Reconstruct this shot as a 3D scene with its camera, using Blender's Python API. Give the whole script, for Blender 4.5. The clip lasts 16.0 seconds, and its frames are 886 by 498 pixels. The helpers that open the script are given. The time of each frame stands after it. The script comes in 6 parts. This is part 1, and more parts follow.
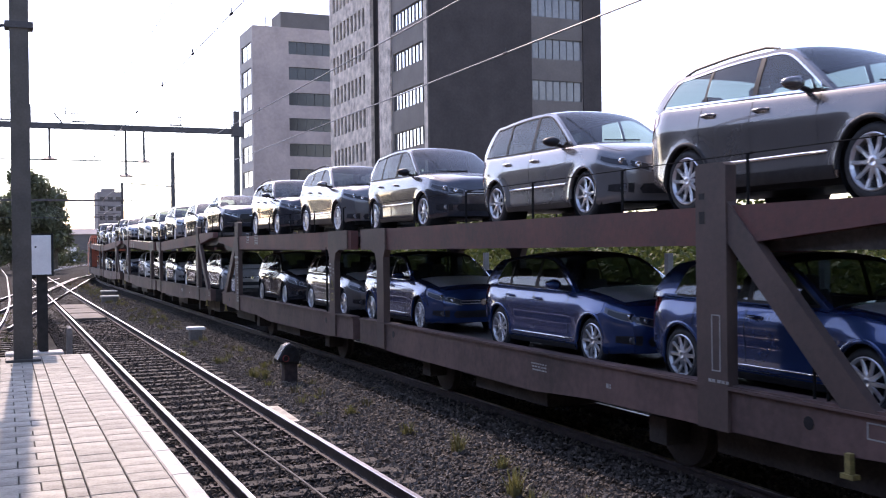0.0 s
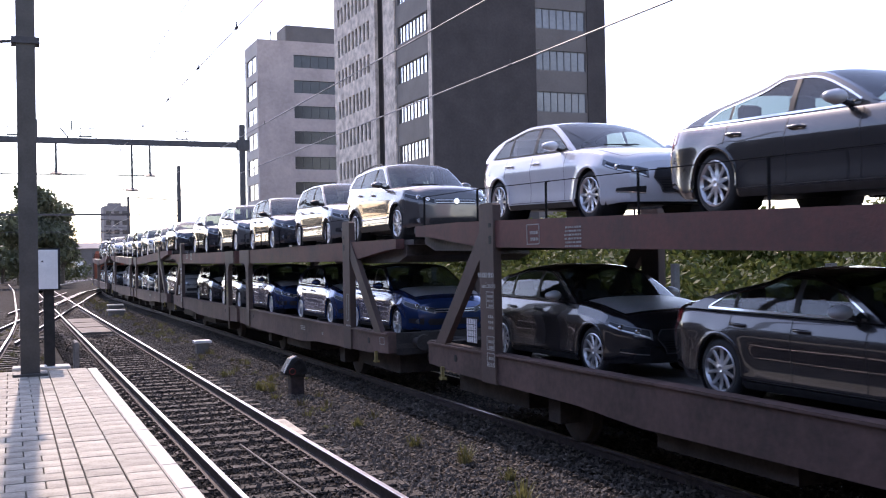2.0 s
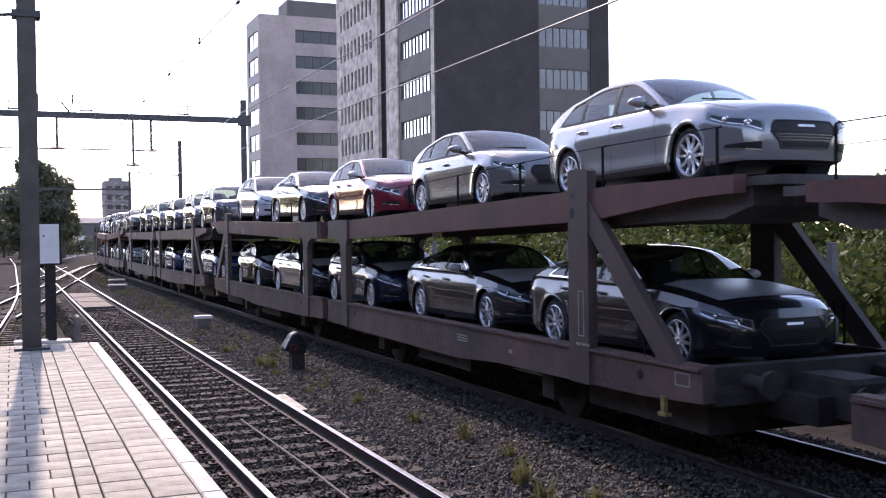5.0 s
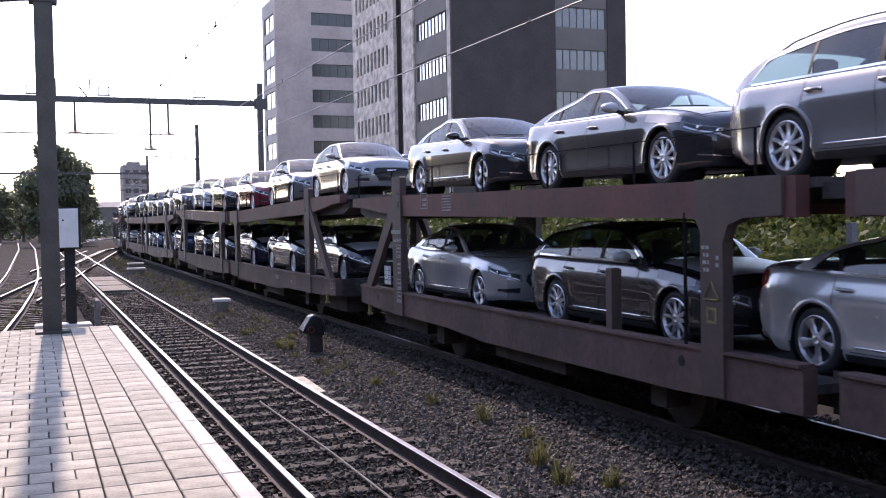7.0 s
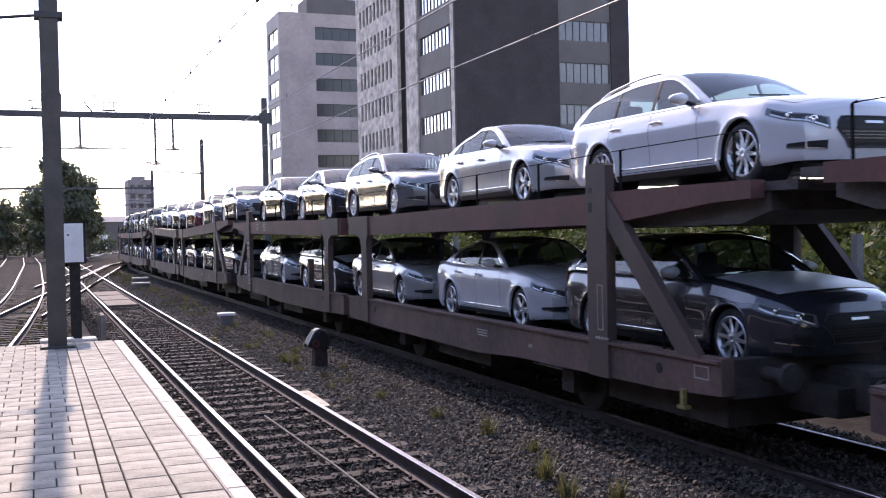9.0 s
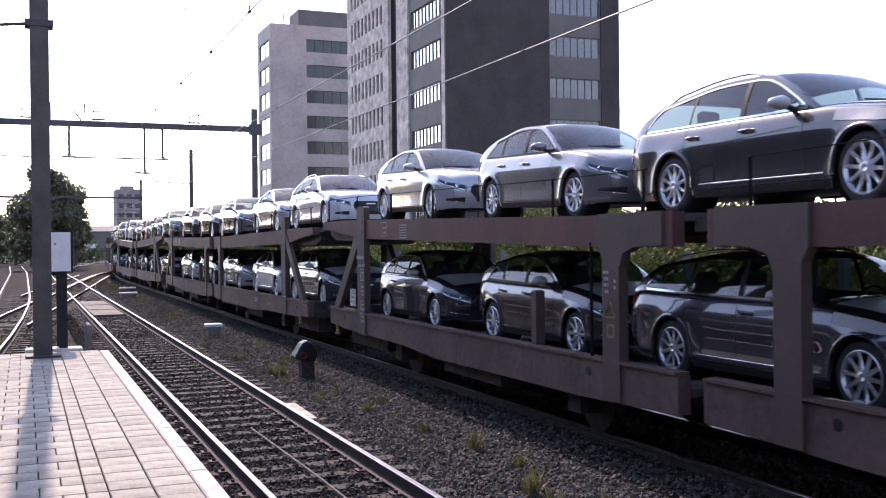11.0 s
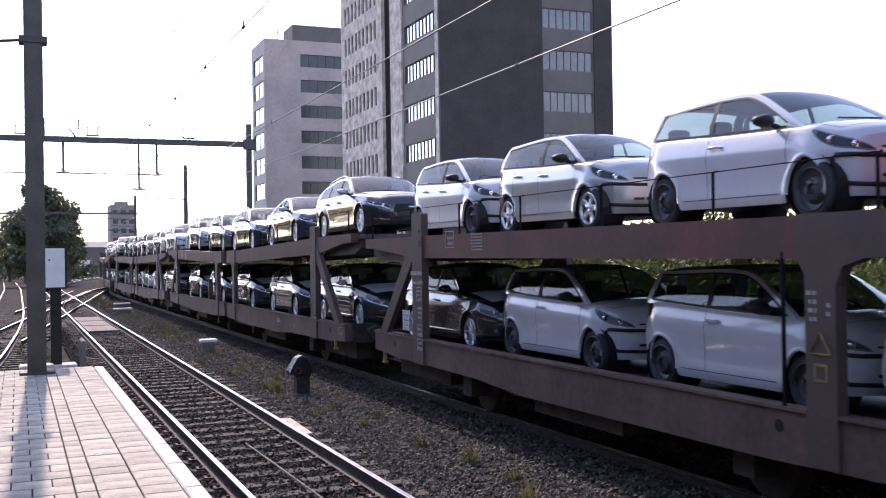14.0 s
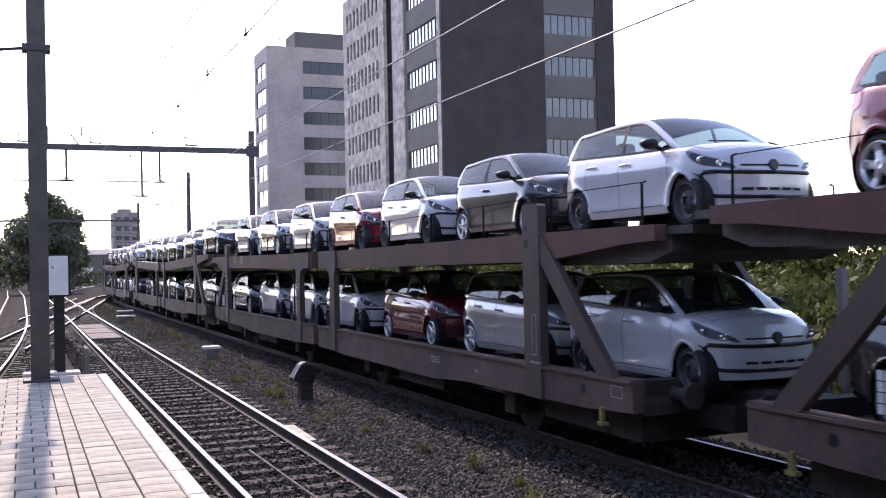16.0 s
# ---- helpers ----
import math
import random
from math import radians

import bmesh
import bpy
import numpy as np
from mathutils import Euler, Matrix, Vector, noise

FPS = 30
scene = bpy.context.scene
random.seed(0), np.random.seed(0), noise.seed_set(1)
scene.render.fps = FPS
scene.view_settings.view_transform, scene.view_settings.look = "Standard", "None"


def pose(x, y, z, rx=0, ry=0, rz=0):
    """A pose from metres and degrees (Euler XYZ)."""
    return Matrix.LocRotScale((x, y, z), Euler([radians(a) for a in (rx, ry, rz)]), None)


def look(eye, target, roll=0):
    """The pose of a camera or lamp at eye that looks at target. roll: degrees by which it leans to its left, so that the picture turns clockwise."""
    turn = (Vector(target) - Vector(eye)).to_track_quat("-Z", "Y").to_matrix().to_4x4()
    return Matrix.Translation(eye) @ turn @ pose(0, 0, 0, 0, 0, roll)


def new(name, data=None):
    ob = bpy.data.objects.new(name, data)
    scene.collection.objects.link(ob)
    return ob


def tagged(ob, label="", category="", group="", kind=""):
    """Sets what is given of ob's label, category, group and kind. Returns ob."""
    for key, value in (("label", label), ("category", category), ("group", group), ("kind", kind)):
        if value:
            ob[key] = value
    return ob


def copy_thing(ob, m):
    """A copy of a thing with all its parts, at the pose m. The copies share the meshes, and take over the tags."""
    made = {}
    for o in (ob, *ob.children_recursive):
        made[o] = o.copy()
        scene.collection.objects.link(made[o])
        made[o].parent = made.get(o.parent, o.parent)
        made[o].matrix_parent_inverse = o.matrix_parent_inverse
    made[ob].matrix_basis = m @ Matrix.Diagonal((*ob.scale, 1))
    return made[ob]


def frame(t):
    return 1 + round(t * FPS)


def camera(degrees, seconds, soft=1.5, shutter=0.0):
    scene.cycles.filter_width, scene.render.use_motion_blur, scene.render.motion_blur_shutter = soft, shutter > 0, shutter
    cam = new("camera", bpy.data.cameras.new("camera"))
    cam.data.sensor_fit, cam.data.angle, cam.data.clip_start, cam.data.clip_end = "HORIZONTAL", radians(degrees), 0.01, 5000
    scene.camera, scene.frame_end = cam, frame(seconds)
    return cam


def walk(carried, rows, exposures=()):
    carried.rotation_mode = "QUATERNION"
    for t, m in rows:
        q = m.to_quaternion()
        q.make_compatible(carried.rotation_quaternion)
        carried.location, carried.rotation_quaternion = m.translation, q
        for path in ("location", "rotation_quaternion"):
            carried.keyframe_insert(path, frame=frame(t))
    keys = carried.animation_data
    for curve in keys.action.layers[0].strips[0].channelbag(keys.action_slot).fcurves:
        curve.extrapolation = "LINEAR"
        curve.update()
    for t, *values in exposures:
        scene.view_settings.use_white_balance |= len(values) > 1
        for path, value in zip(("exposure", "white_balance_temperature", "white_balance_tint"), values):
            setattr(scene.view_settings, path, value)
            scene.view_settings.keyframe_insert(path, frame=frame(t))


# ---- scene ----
# World: z = 0 is the top of the rails, y runs along the tracks, x to the right.
cam = camera(47.2, 16.0, soft=1.1, shutter=0.12)
EYE = (0.0, 0.0, 2.5)
TURNS = [  # seconds, yaw, pitch, roll of the hand-held camera
    (0, -23.435, -0.191, 0.723),
    (0.5, -23.396, -0.105, 0.769),
    (1, -23.283, 0.077, 0.910),
    (1.5, -23.335, 0.312, 0.710),
    (2, -23.103, 0.485, 1.093),
    (2.5, -22.690, 0.696, 1.117),
    (3, -22.753, 0.578, 0.788),
    (3.5, -23.158, 0.284, 1.236),
    (4, -23.337, 0.111, 1.153),
    (4.5, -23.318, -0.348, 1.108),
    (5, -23.041, -0.817, 0.732),
    (7.5, -21.800, -1.839, 1.099),
    (8, -21.566, -1.514, 1.072),
    (8.5, -21.691, -1.260, 0.962),
    (9, -21.839, -1.052, 1.281),
    (11.5, -22.545, -0.166, 0.529),
    (12, -22.615, -0.101, 0.734),
    (12.5, -22.661, -0.102, 0.734),
    (13, -22.747, -0.072, 0.419),
    (13.5, -22.937, 0.160, 0.811),
    (14, -22.761, 0.477, 0.916),
    (14.5, -22.770, 0.689, 0.990),
    (15, -22.759, 0.771, 0.897),
    (15.5, -22.657, 0.811, 1.201),
    (16, -22.594, 0.816, 1.155),
]
walk(cam, [(t, pose(*EYE, 90 + p, r, y)) for t, y, p, r in TURNS], exposures=[(0, 1.53, 6950, 29), (16, 1.53, 6950, 29)])

# ---- light ----
SUN_EL, SUN_AZ = radians(40), radians(1.5)   # azimuth from +y towards +x
world = bpy.data.worlds.new("sky")
scene.world = world
world.use_nodes = True
wn = world.node_tree.nodes
sky = wn.new("ShaderNodeTexSky")
sky.sky_type = "NISHITA"
sky.sun_disc = False
sky.sun_elevation = SUN_EL
sky.sun_rotation = SUN_AZ
sky.air_density, sky.dust_density, sky.ozone_density = 1.0, 0.45, 1.5
sky.altitude = 0
world.node_tree.links.new(sky.outputs[0], wn["Background"].inputs[0])
wn["Background"].inputs[1].default_value = 0.15
sun = new("sun", bpy.data.lights.new("sun", "SUN"))
sun.data.energy, sun.data.angle, sun.data.color = 1.9, radians(0.6), (1.0, 0.92, 0.82)
sun.matrix_basis = look((0, 0, 0), (-math.sin(SUN_AZ) * math.cos(SUN_EL), -math.cos(SUN_AZ) * math.cos(SUN_EL), -math.sin(SUN_EL)))

# ---- materials ----
def mat(name, col, rough=0.6, metal=0.0, var=0.15, scale=8.0, bump=0.0, bscale=60.0, col2=None, rnd=0.0, coat=0.0, spec=0.5):
    """A surface with stains at one scale, grain at another, and relief."""
    m = bpy.data.materials.new(name)
    m.use_nodes = True
    nt = m.node_tree
    n, l = nt.nodes, nt.links
    b = n["Principled BSDF"]
    b.inputs["Roughness"].default_value = rough
    b.inputs["Metallic"].default_value = metal
    b.inputs["Coat Weight"].default_value = coat
    b.inputs["Coat Roughness"].default_value = 0.03
    b.inputs["Specular IOR Level"].default_value = spec
    co = n.new("ShaderNodeTexCoord")
    n1, n2 = n.new("ShaderNodeTexNoise"), n.new("ShaderNodeTexNoise")
    n1.inputs["Scale"].default_value, n2.inputs["Scale"].default_value = scale, scale * 9
    n1.inputs["Detail"].default_value = 6
    for q in (n1, n2):
        l.new(co.outputs["Object"], q.inputs["Vector"])
    mix = n.new("ShaderNodeMix")
    mix.data_type = "RGBA"
    c2 = col2 or tuple(c * (1 - 2 * var) for c in col)
    c1 = col if col2 else tuple(min(1, c * (1 + var)) for c in col)
    mix.inputs["A"].default_value, mix.inputs["B"].default_value = (*c1, 1), (*c2, 1)
    ad = n.new("ShaderNodeMath")
    ad.operation = "MULTIPLY_ADD"
    l.new(n2.outputs["Fac"], ad.inputs[0])
    ad.inputs[1].default_value = 0.5
    l.new(n1.outputs["Fac"], ad.inputs[2])
    ramp = n.new("ShaderNodeMapRange")
    ramp.inputs["From Min"].default_value, ramp.inputs["From Max"].default_value = 0.5, 1.0
    l.new(ad.outputs[0], ramp.inputs["Value"])
    l.new(ramp.outputs[0], mix.inputs["Factor"])
    out = mix.outputs["Result"]
    if rnd:
        oi = n.new("ShaderNodeObjectInfo")
        geo = n.new("ShaderNodeNewGeometry")
        sm = n.new("ShaderNodeMath")
        sm.operation = "ADD"
        l.new(oi.outputs["Random"], sm.inputs[0])
        l.new(geo.outputs["Random Per Island"], sm.inputs[1])
        mr = n.new("ShaderNodeMapRange")
        mr.inputs["From Max"].default_value = 2.0
        mr.inputs["To Min"].default_value, mr.inputs["To Max"].default_value = 1 - rnd, 1 + rnd
        l.new(sm.outputs[0], mr.inputs["Value"])
        hs = n.new("ShaderNodeHueSaturation")
        l.new(mr.outputs[0], hs.inputs["Value"])
        l.new(out, hs.inputs["Color"])
        out = hs.outputs["Color"]
    l.new(out, b.inputs["Base Color"])
    if bump:
        n3 = n.new("ShaderNodeTexNoise")
        n3.inputs["Scale"].default_value = bscale
        n3.inputs["Detail"].default_value = 5
        l.new(co.outputs["Object"], n3.inputs["Vector"])
        bp = n.new("ShaderNodeBump")
        bp.inputs["Strength"].default_value = bump
        bp.inputs["Distance"].default_value = 0.02
        l.new(n3.outputs["Fac"], bp.inputs["Height"])
        l.new(bp.outputs[0], b.inputs["Normal"])
    return m


def glass_mat(name, tint, see, ior=1.5):
    """Tinted pane: part see-through, part mirror."""
    m = bpy.data.materials.new(name)
    m.use_nodes = True
    n, l = m.node_tree.nodes, m.node_tree.links
    b = n["Principled BSDF"]
    b.inputs["Base Color"].default_value = (*tint, 1)
    b.inputs["Roughness"].default_value = 0.02
    b.inputs["Specular IOR Level"].default_value = 0.8
    b.inputs["IOR"].default_value = ior
    tr = n.new("ShaderNodeBsdfTransparent")
    tr.inputs[0].default_value = (0.62, 0.72, 0.72, 1)
    mx = n.new("ShaderNodeMixShader")
    mx.inputs[0].default_value = 1 - see
    l.new(tr.outputs[0], mx.inputs[1])
    l.new(b.outputs[0], mx.inputs[2])
    l.new(mx.outputs[0], n["Material Output"].inputs[0])
    return m


def paint(name, col, metal=0.4, rough=0.26):
    return mat(name, col, rough, metal, 0.03, 3.0, 0.0, coat=1.0)


M = dict(
    ballast=mat("ballast", (0.040, 0.034, 0.030), 0.95, 0, 0.35, 3.0, 1.0, 28.0, rnd=0.35, spec=0.05),
    stone=mat("ballast_stone", (0.100, 0.086, 0.073), 0.9, 0, 0.3, 6.0, 0.4, 80.0, rnd=0.85, spec=0.2),
    oilstone=mat("oily_ballast_stone", (0.058, 0.049, 0.042), 0.9, 0, 0.3, 6.0, 0.4, 80.0, rnd=0.85, spec=0.2),
    earth=mat("earth", (0.045, 0.042, 0.038), 0.95, 0, 0.35, 0.4, 1.0, 14.0, spec=0.04),
    sleeper=mat("sleeper_wood", (0.052, 0.042, 0.036), 0.85, 0, 0.4, 5.0, 0.7, 40.0, rnd=0.4, spec=0.3),
    railside=mat("rail_rust", (0.055, 0.038, 0.038), 0.8, 0.2, 0.3, 9.0, 0.3, 90.0),
    railtop=mat("rail_steel", (0.52, 0.49, 0.50), 0.3, 1.0, 0.15, 5.0),
    paver=mat("paver", (0.43, 0.39, 0.315), 0.85, 0, 0.2, 4.0, 0.35, 120.0, rnd=0.34),
    kerb=mat("kerb_concrete", (0.60, 0.56, 0.49), 0.8, 0, 0.14, 3.0, 0.3, 90.0, rnd=0.1),
    joint=mat("joint_sand", (0.20, 0.18, 0.155), 0.95, 0, 0.2, 20.0, 0.5, 100.0),
    concrete=mat("concrete", (0.20, 0.185, 0.17), 0.9, 0, 0.2, 2.0, 0.4, 50.0),
    mast=mat("mast_paint", (0.088, 0.080, 0.072), 0.65, 0.1, 0.15, 3.0, 0.1, 60.0, spec=0.3),
    steel=mat("dark_steel", (0.075, 0.07, 0.075), 0.6, 0.4, 0.2, 4.0),
    wire=mat("wire", (0.25, 0.24, 0.24), 0.5, 0.6, 0.05, 5.0),
    wagon=mat("wagon_paint", (0.160, 0.060, 0.050), 0.62, 0.0, 0.25, 1.3, 0.12, 30.0, col2=(0.078, 0.044, 0.040), rnd=0.12, spec=0.3),
    wagonpost=mat("wagon_post_paint", (0.120, 0.078, 0.066), 0.6, 0.0, 0.2, 1.6, 0.12, 30.0, col2=(0.075, 0.056, 0.050), spec=0.3),
    deck=mat("deck_plate", (0.085, 0.074, 0.070), 0.7, 0.2, 0.3, 2.0, 0.3, 40.0),
    under=mat("underframe", (0.055, 0.047, 0.043), 0.85, 0.1, 0.3, 3.0),
    marking=mat("white_marking", (0.36, 0.35, 0.33), 0.7, 0, 0.15, 10.0),
    yellow=mat("yellow_paint", (0.26, 0.21, 0.07), 0.6, 0, 0.3, 9.0),
    white=mat("white_enamel", (0.72, 0.72, 0.72), 0.45, 0, 0.06, 5.0),
    red=mat("red_paint", (0.20, 0.022, 0.02), 0.5, 0, 0.2, 6.0),
    locored=mat("loco_red", (0.42, 0.10, 0.05), 0.5, 0, 0.2, 1.0),
    black=mat("black_plastic", (0.022, 0.022, 0.024), 0.5, 0, 0.2, 10.0, spec=0.2),
    rubber=mat("tyre_rubber", (0.030, 0.030, 0.031), 0.8, 0, 0.2, 12.0, 0.1, 120.0),
    alloy=mat("alloy_rim", (0.62, 0.62, 0.63), 0.32, 0.8, 0.06, 9.0),
    darkrim=mat("steel_wheel", (0.07, 0.07, 0.075), 0.5, 0.5, 0.1, 9.0),
    glass=glass_mat("car_glass", (0.015, 0.018, 0.02), 0.58, 1.9),
    screen=glass_mat("windscreen_glass", (0.016, 0.020, 0.024), 0.46, 1.8),
    lamp=glass_mat("lamp_glass", (0.16, 0.165, 0.18), 0.2),
    lampin=mat("lamp_housing", (0.024, 0.025, 0.028), 0.25, 0.0, 0.2, 9.0),
    taillamp=mat("tail_lamp", (0.35, 0.015, 0.015), 0.12, 0, 0.05, 9.0, coat=1.0),
    chrome=mat("chrome", (0.8, 0.8, 0.8), 0.12, 1.0, 0.02, 9.0),
    seat=mat("seat_fabric", (0.08, 0.08, 0.083), 0.9, 0, 0.2, 12.0),
    film=mat("white_film", (0.42, 0.425, 0.44), 0.35, 0, 0.08, 3.0, 0.15, 9.0),
    leaf=mat("leaf", (0.050, 0.066, 0.012), 0.6, 0, 0.3, 3.0, rnd=0.75, spec=0.12),
    # far leaves painted paler and greyer to stand for distance haze
    hazyleaf=mat("hazy_tree_leaf", (0.11, 0.12, 0.075), 0.65, 0, 0.3, 1.0, rnd=0.5),
    weed=mat("weed", (0.19, 0.18, 0.08), 0.7, 0, 0.3, 5.0, rnd=0.4),
    drygrass=mat("dry_grass", (0.23, 0.20, 0.09), 0.8, 0, 0.3, 5.0, rnd=0.4),
    plank=mat("worn_plank", (0.17, 0.14, 0.11), 0.85, 0, 0.25, 2.0, 0.5, 30.0, rnd=0.2),
    rope=mat("guard_rope", (0.02, 0.02, 0.02), 1.0, 0, 0.2, 9.0, spec=0.0),
    lowbeam=mat("lower_beam_paint", (0.165, 0.100, 0.088), 0.65, 0.0, 0.45, 1.1, 0.15, 25.0, col2=(0.07, 0.05, 0.045), rnd=0.1, spec=0.25),
    bark=mat("bark", (0.10, 0.08, 0.06), 0.9, 0, 0.3, 4.0, 0.5, 30.0),
    # brick in two tones: the side walls' colour has the light put in
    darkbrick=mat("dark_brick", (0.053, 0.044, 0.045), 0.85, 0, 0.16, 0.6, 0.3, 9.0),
    litbrick=mat("lit_brick", (0.80, 0.68, 0.60), 0.85, 0, 0.35, 1.4, 1.0, 6.0, col2=(0.27, 0.225, 0.205)),
    greypanel=mat("grey_panel", (0.45, 0.365, 0.345), 0.8, 0, 0.12, 0.3, 0.1, 9.0),
    paleface=mat("pale_render", (0.46, 0.41, 0.39), 0.8, 0, 0.08, 0.3, 0.1, 9.0),
    spandrel=mat("spandrel", (0.135, 0.117, 0.113), 0.7, 0, 0.1, 0.6),
    pane=mat("window_pane", (0.62, 0.64, 0.68), 0.07, 0.85, 0.1, 0.5),
    blind=mat("window_blind", (0.14, 0.145, 0.165), 0.25, 0.0, 0.15, 0.5, spec=0.8),
    blindframe=mat("grey_sash", (0.095, 0.098, 0.112), 0.5, 0.0, 0.1, 2.0),
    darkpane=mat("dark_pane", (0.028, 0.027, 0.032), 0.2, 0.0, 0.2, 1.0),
    frame=mat("window_frame", (0.06, 0.058, 0.062), 0.5, 0.1, 0.1, 3.0),
    hazebuilding=mat("far_building", (0.25, 0.22, 0.22), 0.9, 0, 0.1, 0.2),
)



def sheer(m, share, tint):
    """Lets light through thin leaves."""
    n, l = m.node_tree.nodes, m.node_tree.links
    b = n["Principled BSDF"]
    tr, mx = n.new("ShaderNodeBsdfTranslucent"), n.new("ShaderNodeMixShader")
    tr.inputs[0].default_value = (*tint, 1)
    mx.inputs[0].default_value = share
    l.new(b.outputs[0], mx.inputs[1])
    l.new(tr.outputs[0], mx.inputs[2])
    l.new(mx.outputs[0], n["Material Output"].inputs[0])


sheer(M["leaf"], 0.28, (0.11, 0.13, 0.04))
sheer(M["hazyleaf"], 0.25, (0.08, 0.10, 0.03))
sheer(M["weed"], 0.25, (0.18, 0.18, 0.06))

# ---- mesh tools ----
class Mesh:
    """Collects vertices and faces for one mesh."""

    def __init__(s):
        s.v, s.f, s.smooth = [], [], False

    def quad(s, a, b, c, d):
        k = len(s.v)
        s.v += [a, b, c, d]
        s.f.append((k, k + 1, k + 2, k + 3))
        return s

    def box(s, x0, x1, y0, y1, z0, z1):
        k = len(s.v)
        s.v += [(x0, y0, z0), (x1, y0, z0), (x1, y1, z0), (x0, y1, z0), (x0, y0, z1), (x1, y0, z1), (x1, y1, z1), (x0, y1, z1)]
        s.f += [tuple(k + i for i in q) for q in ((0, 3, 2, 1), (4, 5, 6, 7), (0, 1, 5, 4), (1, 2, 6, 5), (2, 3, 7, 6), (3, 0, 4, 7))]
        return s

    def chbox(s, x0, x1, y0, y1, z0, z1, c):
        """A box with chamfered upper edges."""
        k = len(s.v)
        s.v += [(x0, y0, z0), (x1, y0, z0), (x1, y1, z0), (x0, y1, z0), (x0, y0, z1 - c), (x1, y0, z1 - c), (x1, y1, z1 - c), (x0, y1, z1 - c),
                (x0 + c, y0 + c, z1), (x1 - c, y0 + c, z1), (x1 - c, y1 - c, z1), (x0 + c, y1 - c, z1)]
        s.f += [tuple(k + i for i in q) for q in ((0, 3, 2, 1), (0, 1, 5, 4), (1, 2, 6, 5), (2, 3, 7, 6), (3, 0, 4, 7),
                                                  (4, 5, 9, 8), (5, 6, 10, 9), (6, 7, 11, 10), (7, 4, 8, 11), (8, 9, 10, 11))]
        return s

    def prism(s, pts, x0, x1):
        """A (y, z) outline, counter-clockwise seen from +x, drawn out along x."""
        k, n = len(s.v), len(pts)
        s.v += [(x0, y, z) for y, z in pts] + [(x1, y, z) for y, z in pts]
        s.f.append(tuple(range(k + n - 1, k - 1, -1)))
        s.f.append(tuple(range(k + n, k + 2 * n)))
        s.f += [(k + i, k + (i + 1) % n, k + n + (i + 1) % n, k + n + i) for i in range(n)]
        return s

    def tube(s, path, r, n=8, caps=True):
        """A round bar along points; r is one radius or one for each point."""
        k, m = len(s.v), len(path)
        rr = r if isinstance(r, (list, tuple)) else [r] * m
        P = [Vector(p) for p in path]
        for i, p in enumerate(P):
            d = (P[min(i + 1, m - 1)] - P[max(i - 1, 0)]).normalized()
            u = d.cross(Vector((0, 0, 1)) if abs(d.z) < 0.9 else Vector((1, 0, 0))).normalized()
            w = d.cross(u)
            for j in range(n):
                a = 2 * math.pi * j / n
                s.v.append(tuple(p + (u * math.cos(a) + w * math.sin(a)) * rr[i]))
        for i in range(m - 1):
            for j in range(n):
                a, b = k + i * n + j, k + i * n + (j + 1) % n
                s.f.append((a, b, b + n, a + n))
        if caps:
            s.f += [tuple(range(k, k + n)), tuple(range(k + m * n - 1, k + (m - 1) * n - 1, -1))]
        return s

    def lathe(s, prof, cx, cy, cz, n=24, axis="x"):
        """(offset along the axis, radius) outline turned round an axis."""
        k, m = len(s.v), len(prof)
        for j in range(n):
            a = 2 * math.pi * j / n
            for o, r in prof:
                c, d = r * math.cos(a), r * math.sin(a)
                s.v.append((cx + o, cy + c, cz + d) if axis == "x" else (cx + c, cy + d, cz + o) if axis == "z" else (cx + c, cy + o, cz + d))
        for j in range(n):
            for i in range(m - 1):
                a, b = k + j * m + i, k + ((j + 1) % n) * m + i
                s.f.append((a, b, b + 1, a + 1))
        return s

    def grid(s, rows):
        """A sheet through rows of points."""
        k, n = len(s.v), len(rows[0])
        for r in rows:
            s.v += [tuple(p) for p in r]
        for i in range(len(rows) - 1):
            for j in range(n - 1):
                a = k + i * n + j
                s.f.append((a, a + 1, a + n + 1, a + n))
        return s

    def data(s, name, material, smooth=None):
        me = bpy.data.meshes.new(name)
        me.from_pydata(s.v, [], s.f)
        me.materials.append(material)
        if s.smooth if smooth is None else smooth:
            me.shade_smooth()
        me.update()
        return me


def thing(name, label, category, group="", m=None, kind=""):
    ob = tagged(new(name), label, category, group, kind)
    if m:
        ob.matrix_basis = m
    return ob


def part(name, mesh, material, parent, label="", smooth=None):
    ob = new(name, mesh if isinstance(mesh, bpy.types.Mesh) else mesh.data(name, material, smooth))
    ob.parent = parent
    if label:
        ob["label"] = label
    return ob


def solid(name, mesh, material, label, category, group="", kind="", smooth=None):
    return tagged(new(name, mesh.data(name, material, smooth)), label, category, group, kind)


def flip(me):
    """Outward normals for a closed mesh."""
    bm = bmesh.new()
    bm.from_mesh(me)
    bmesh.ops.recalc_face_normals(bm, faces=bm.faces)
    bm.to_mesh(me)
    bm.free()
    return me

# ---- the tracks' lines ----
XN, XT = 3.01, 7.78          # centre lines of the near track and of the train's track
YC, RC = 76.0, 350.0         # where the tracks begin to bend to the right, and the bend's radius


def along(s, x0):
    """The place at s metres along a track and its heading there, in degrees to the right."""
    if s <= YC:
        return x0, s, 0.0
    r = RC + XT - x0
    a = (s - YC) / RC
    return x0 + r * (1 - math.cos(a)), YC + r * math.sin(a), math.degrees(a)


def left_line(y):
    return -0.48 - 0.0008 * max(0.0, 60 - y) ** 2 - 0.00045 * max(0.0, y - 115) ** 2


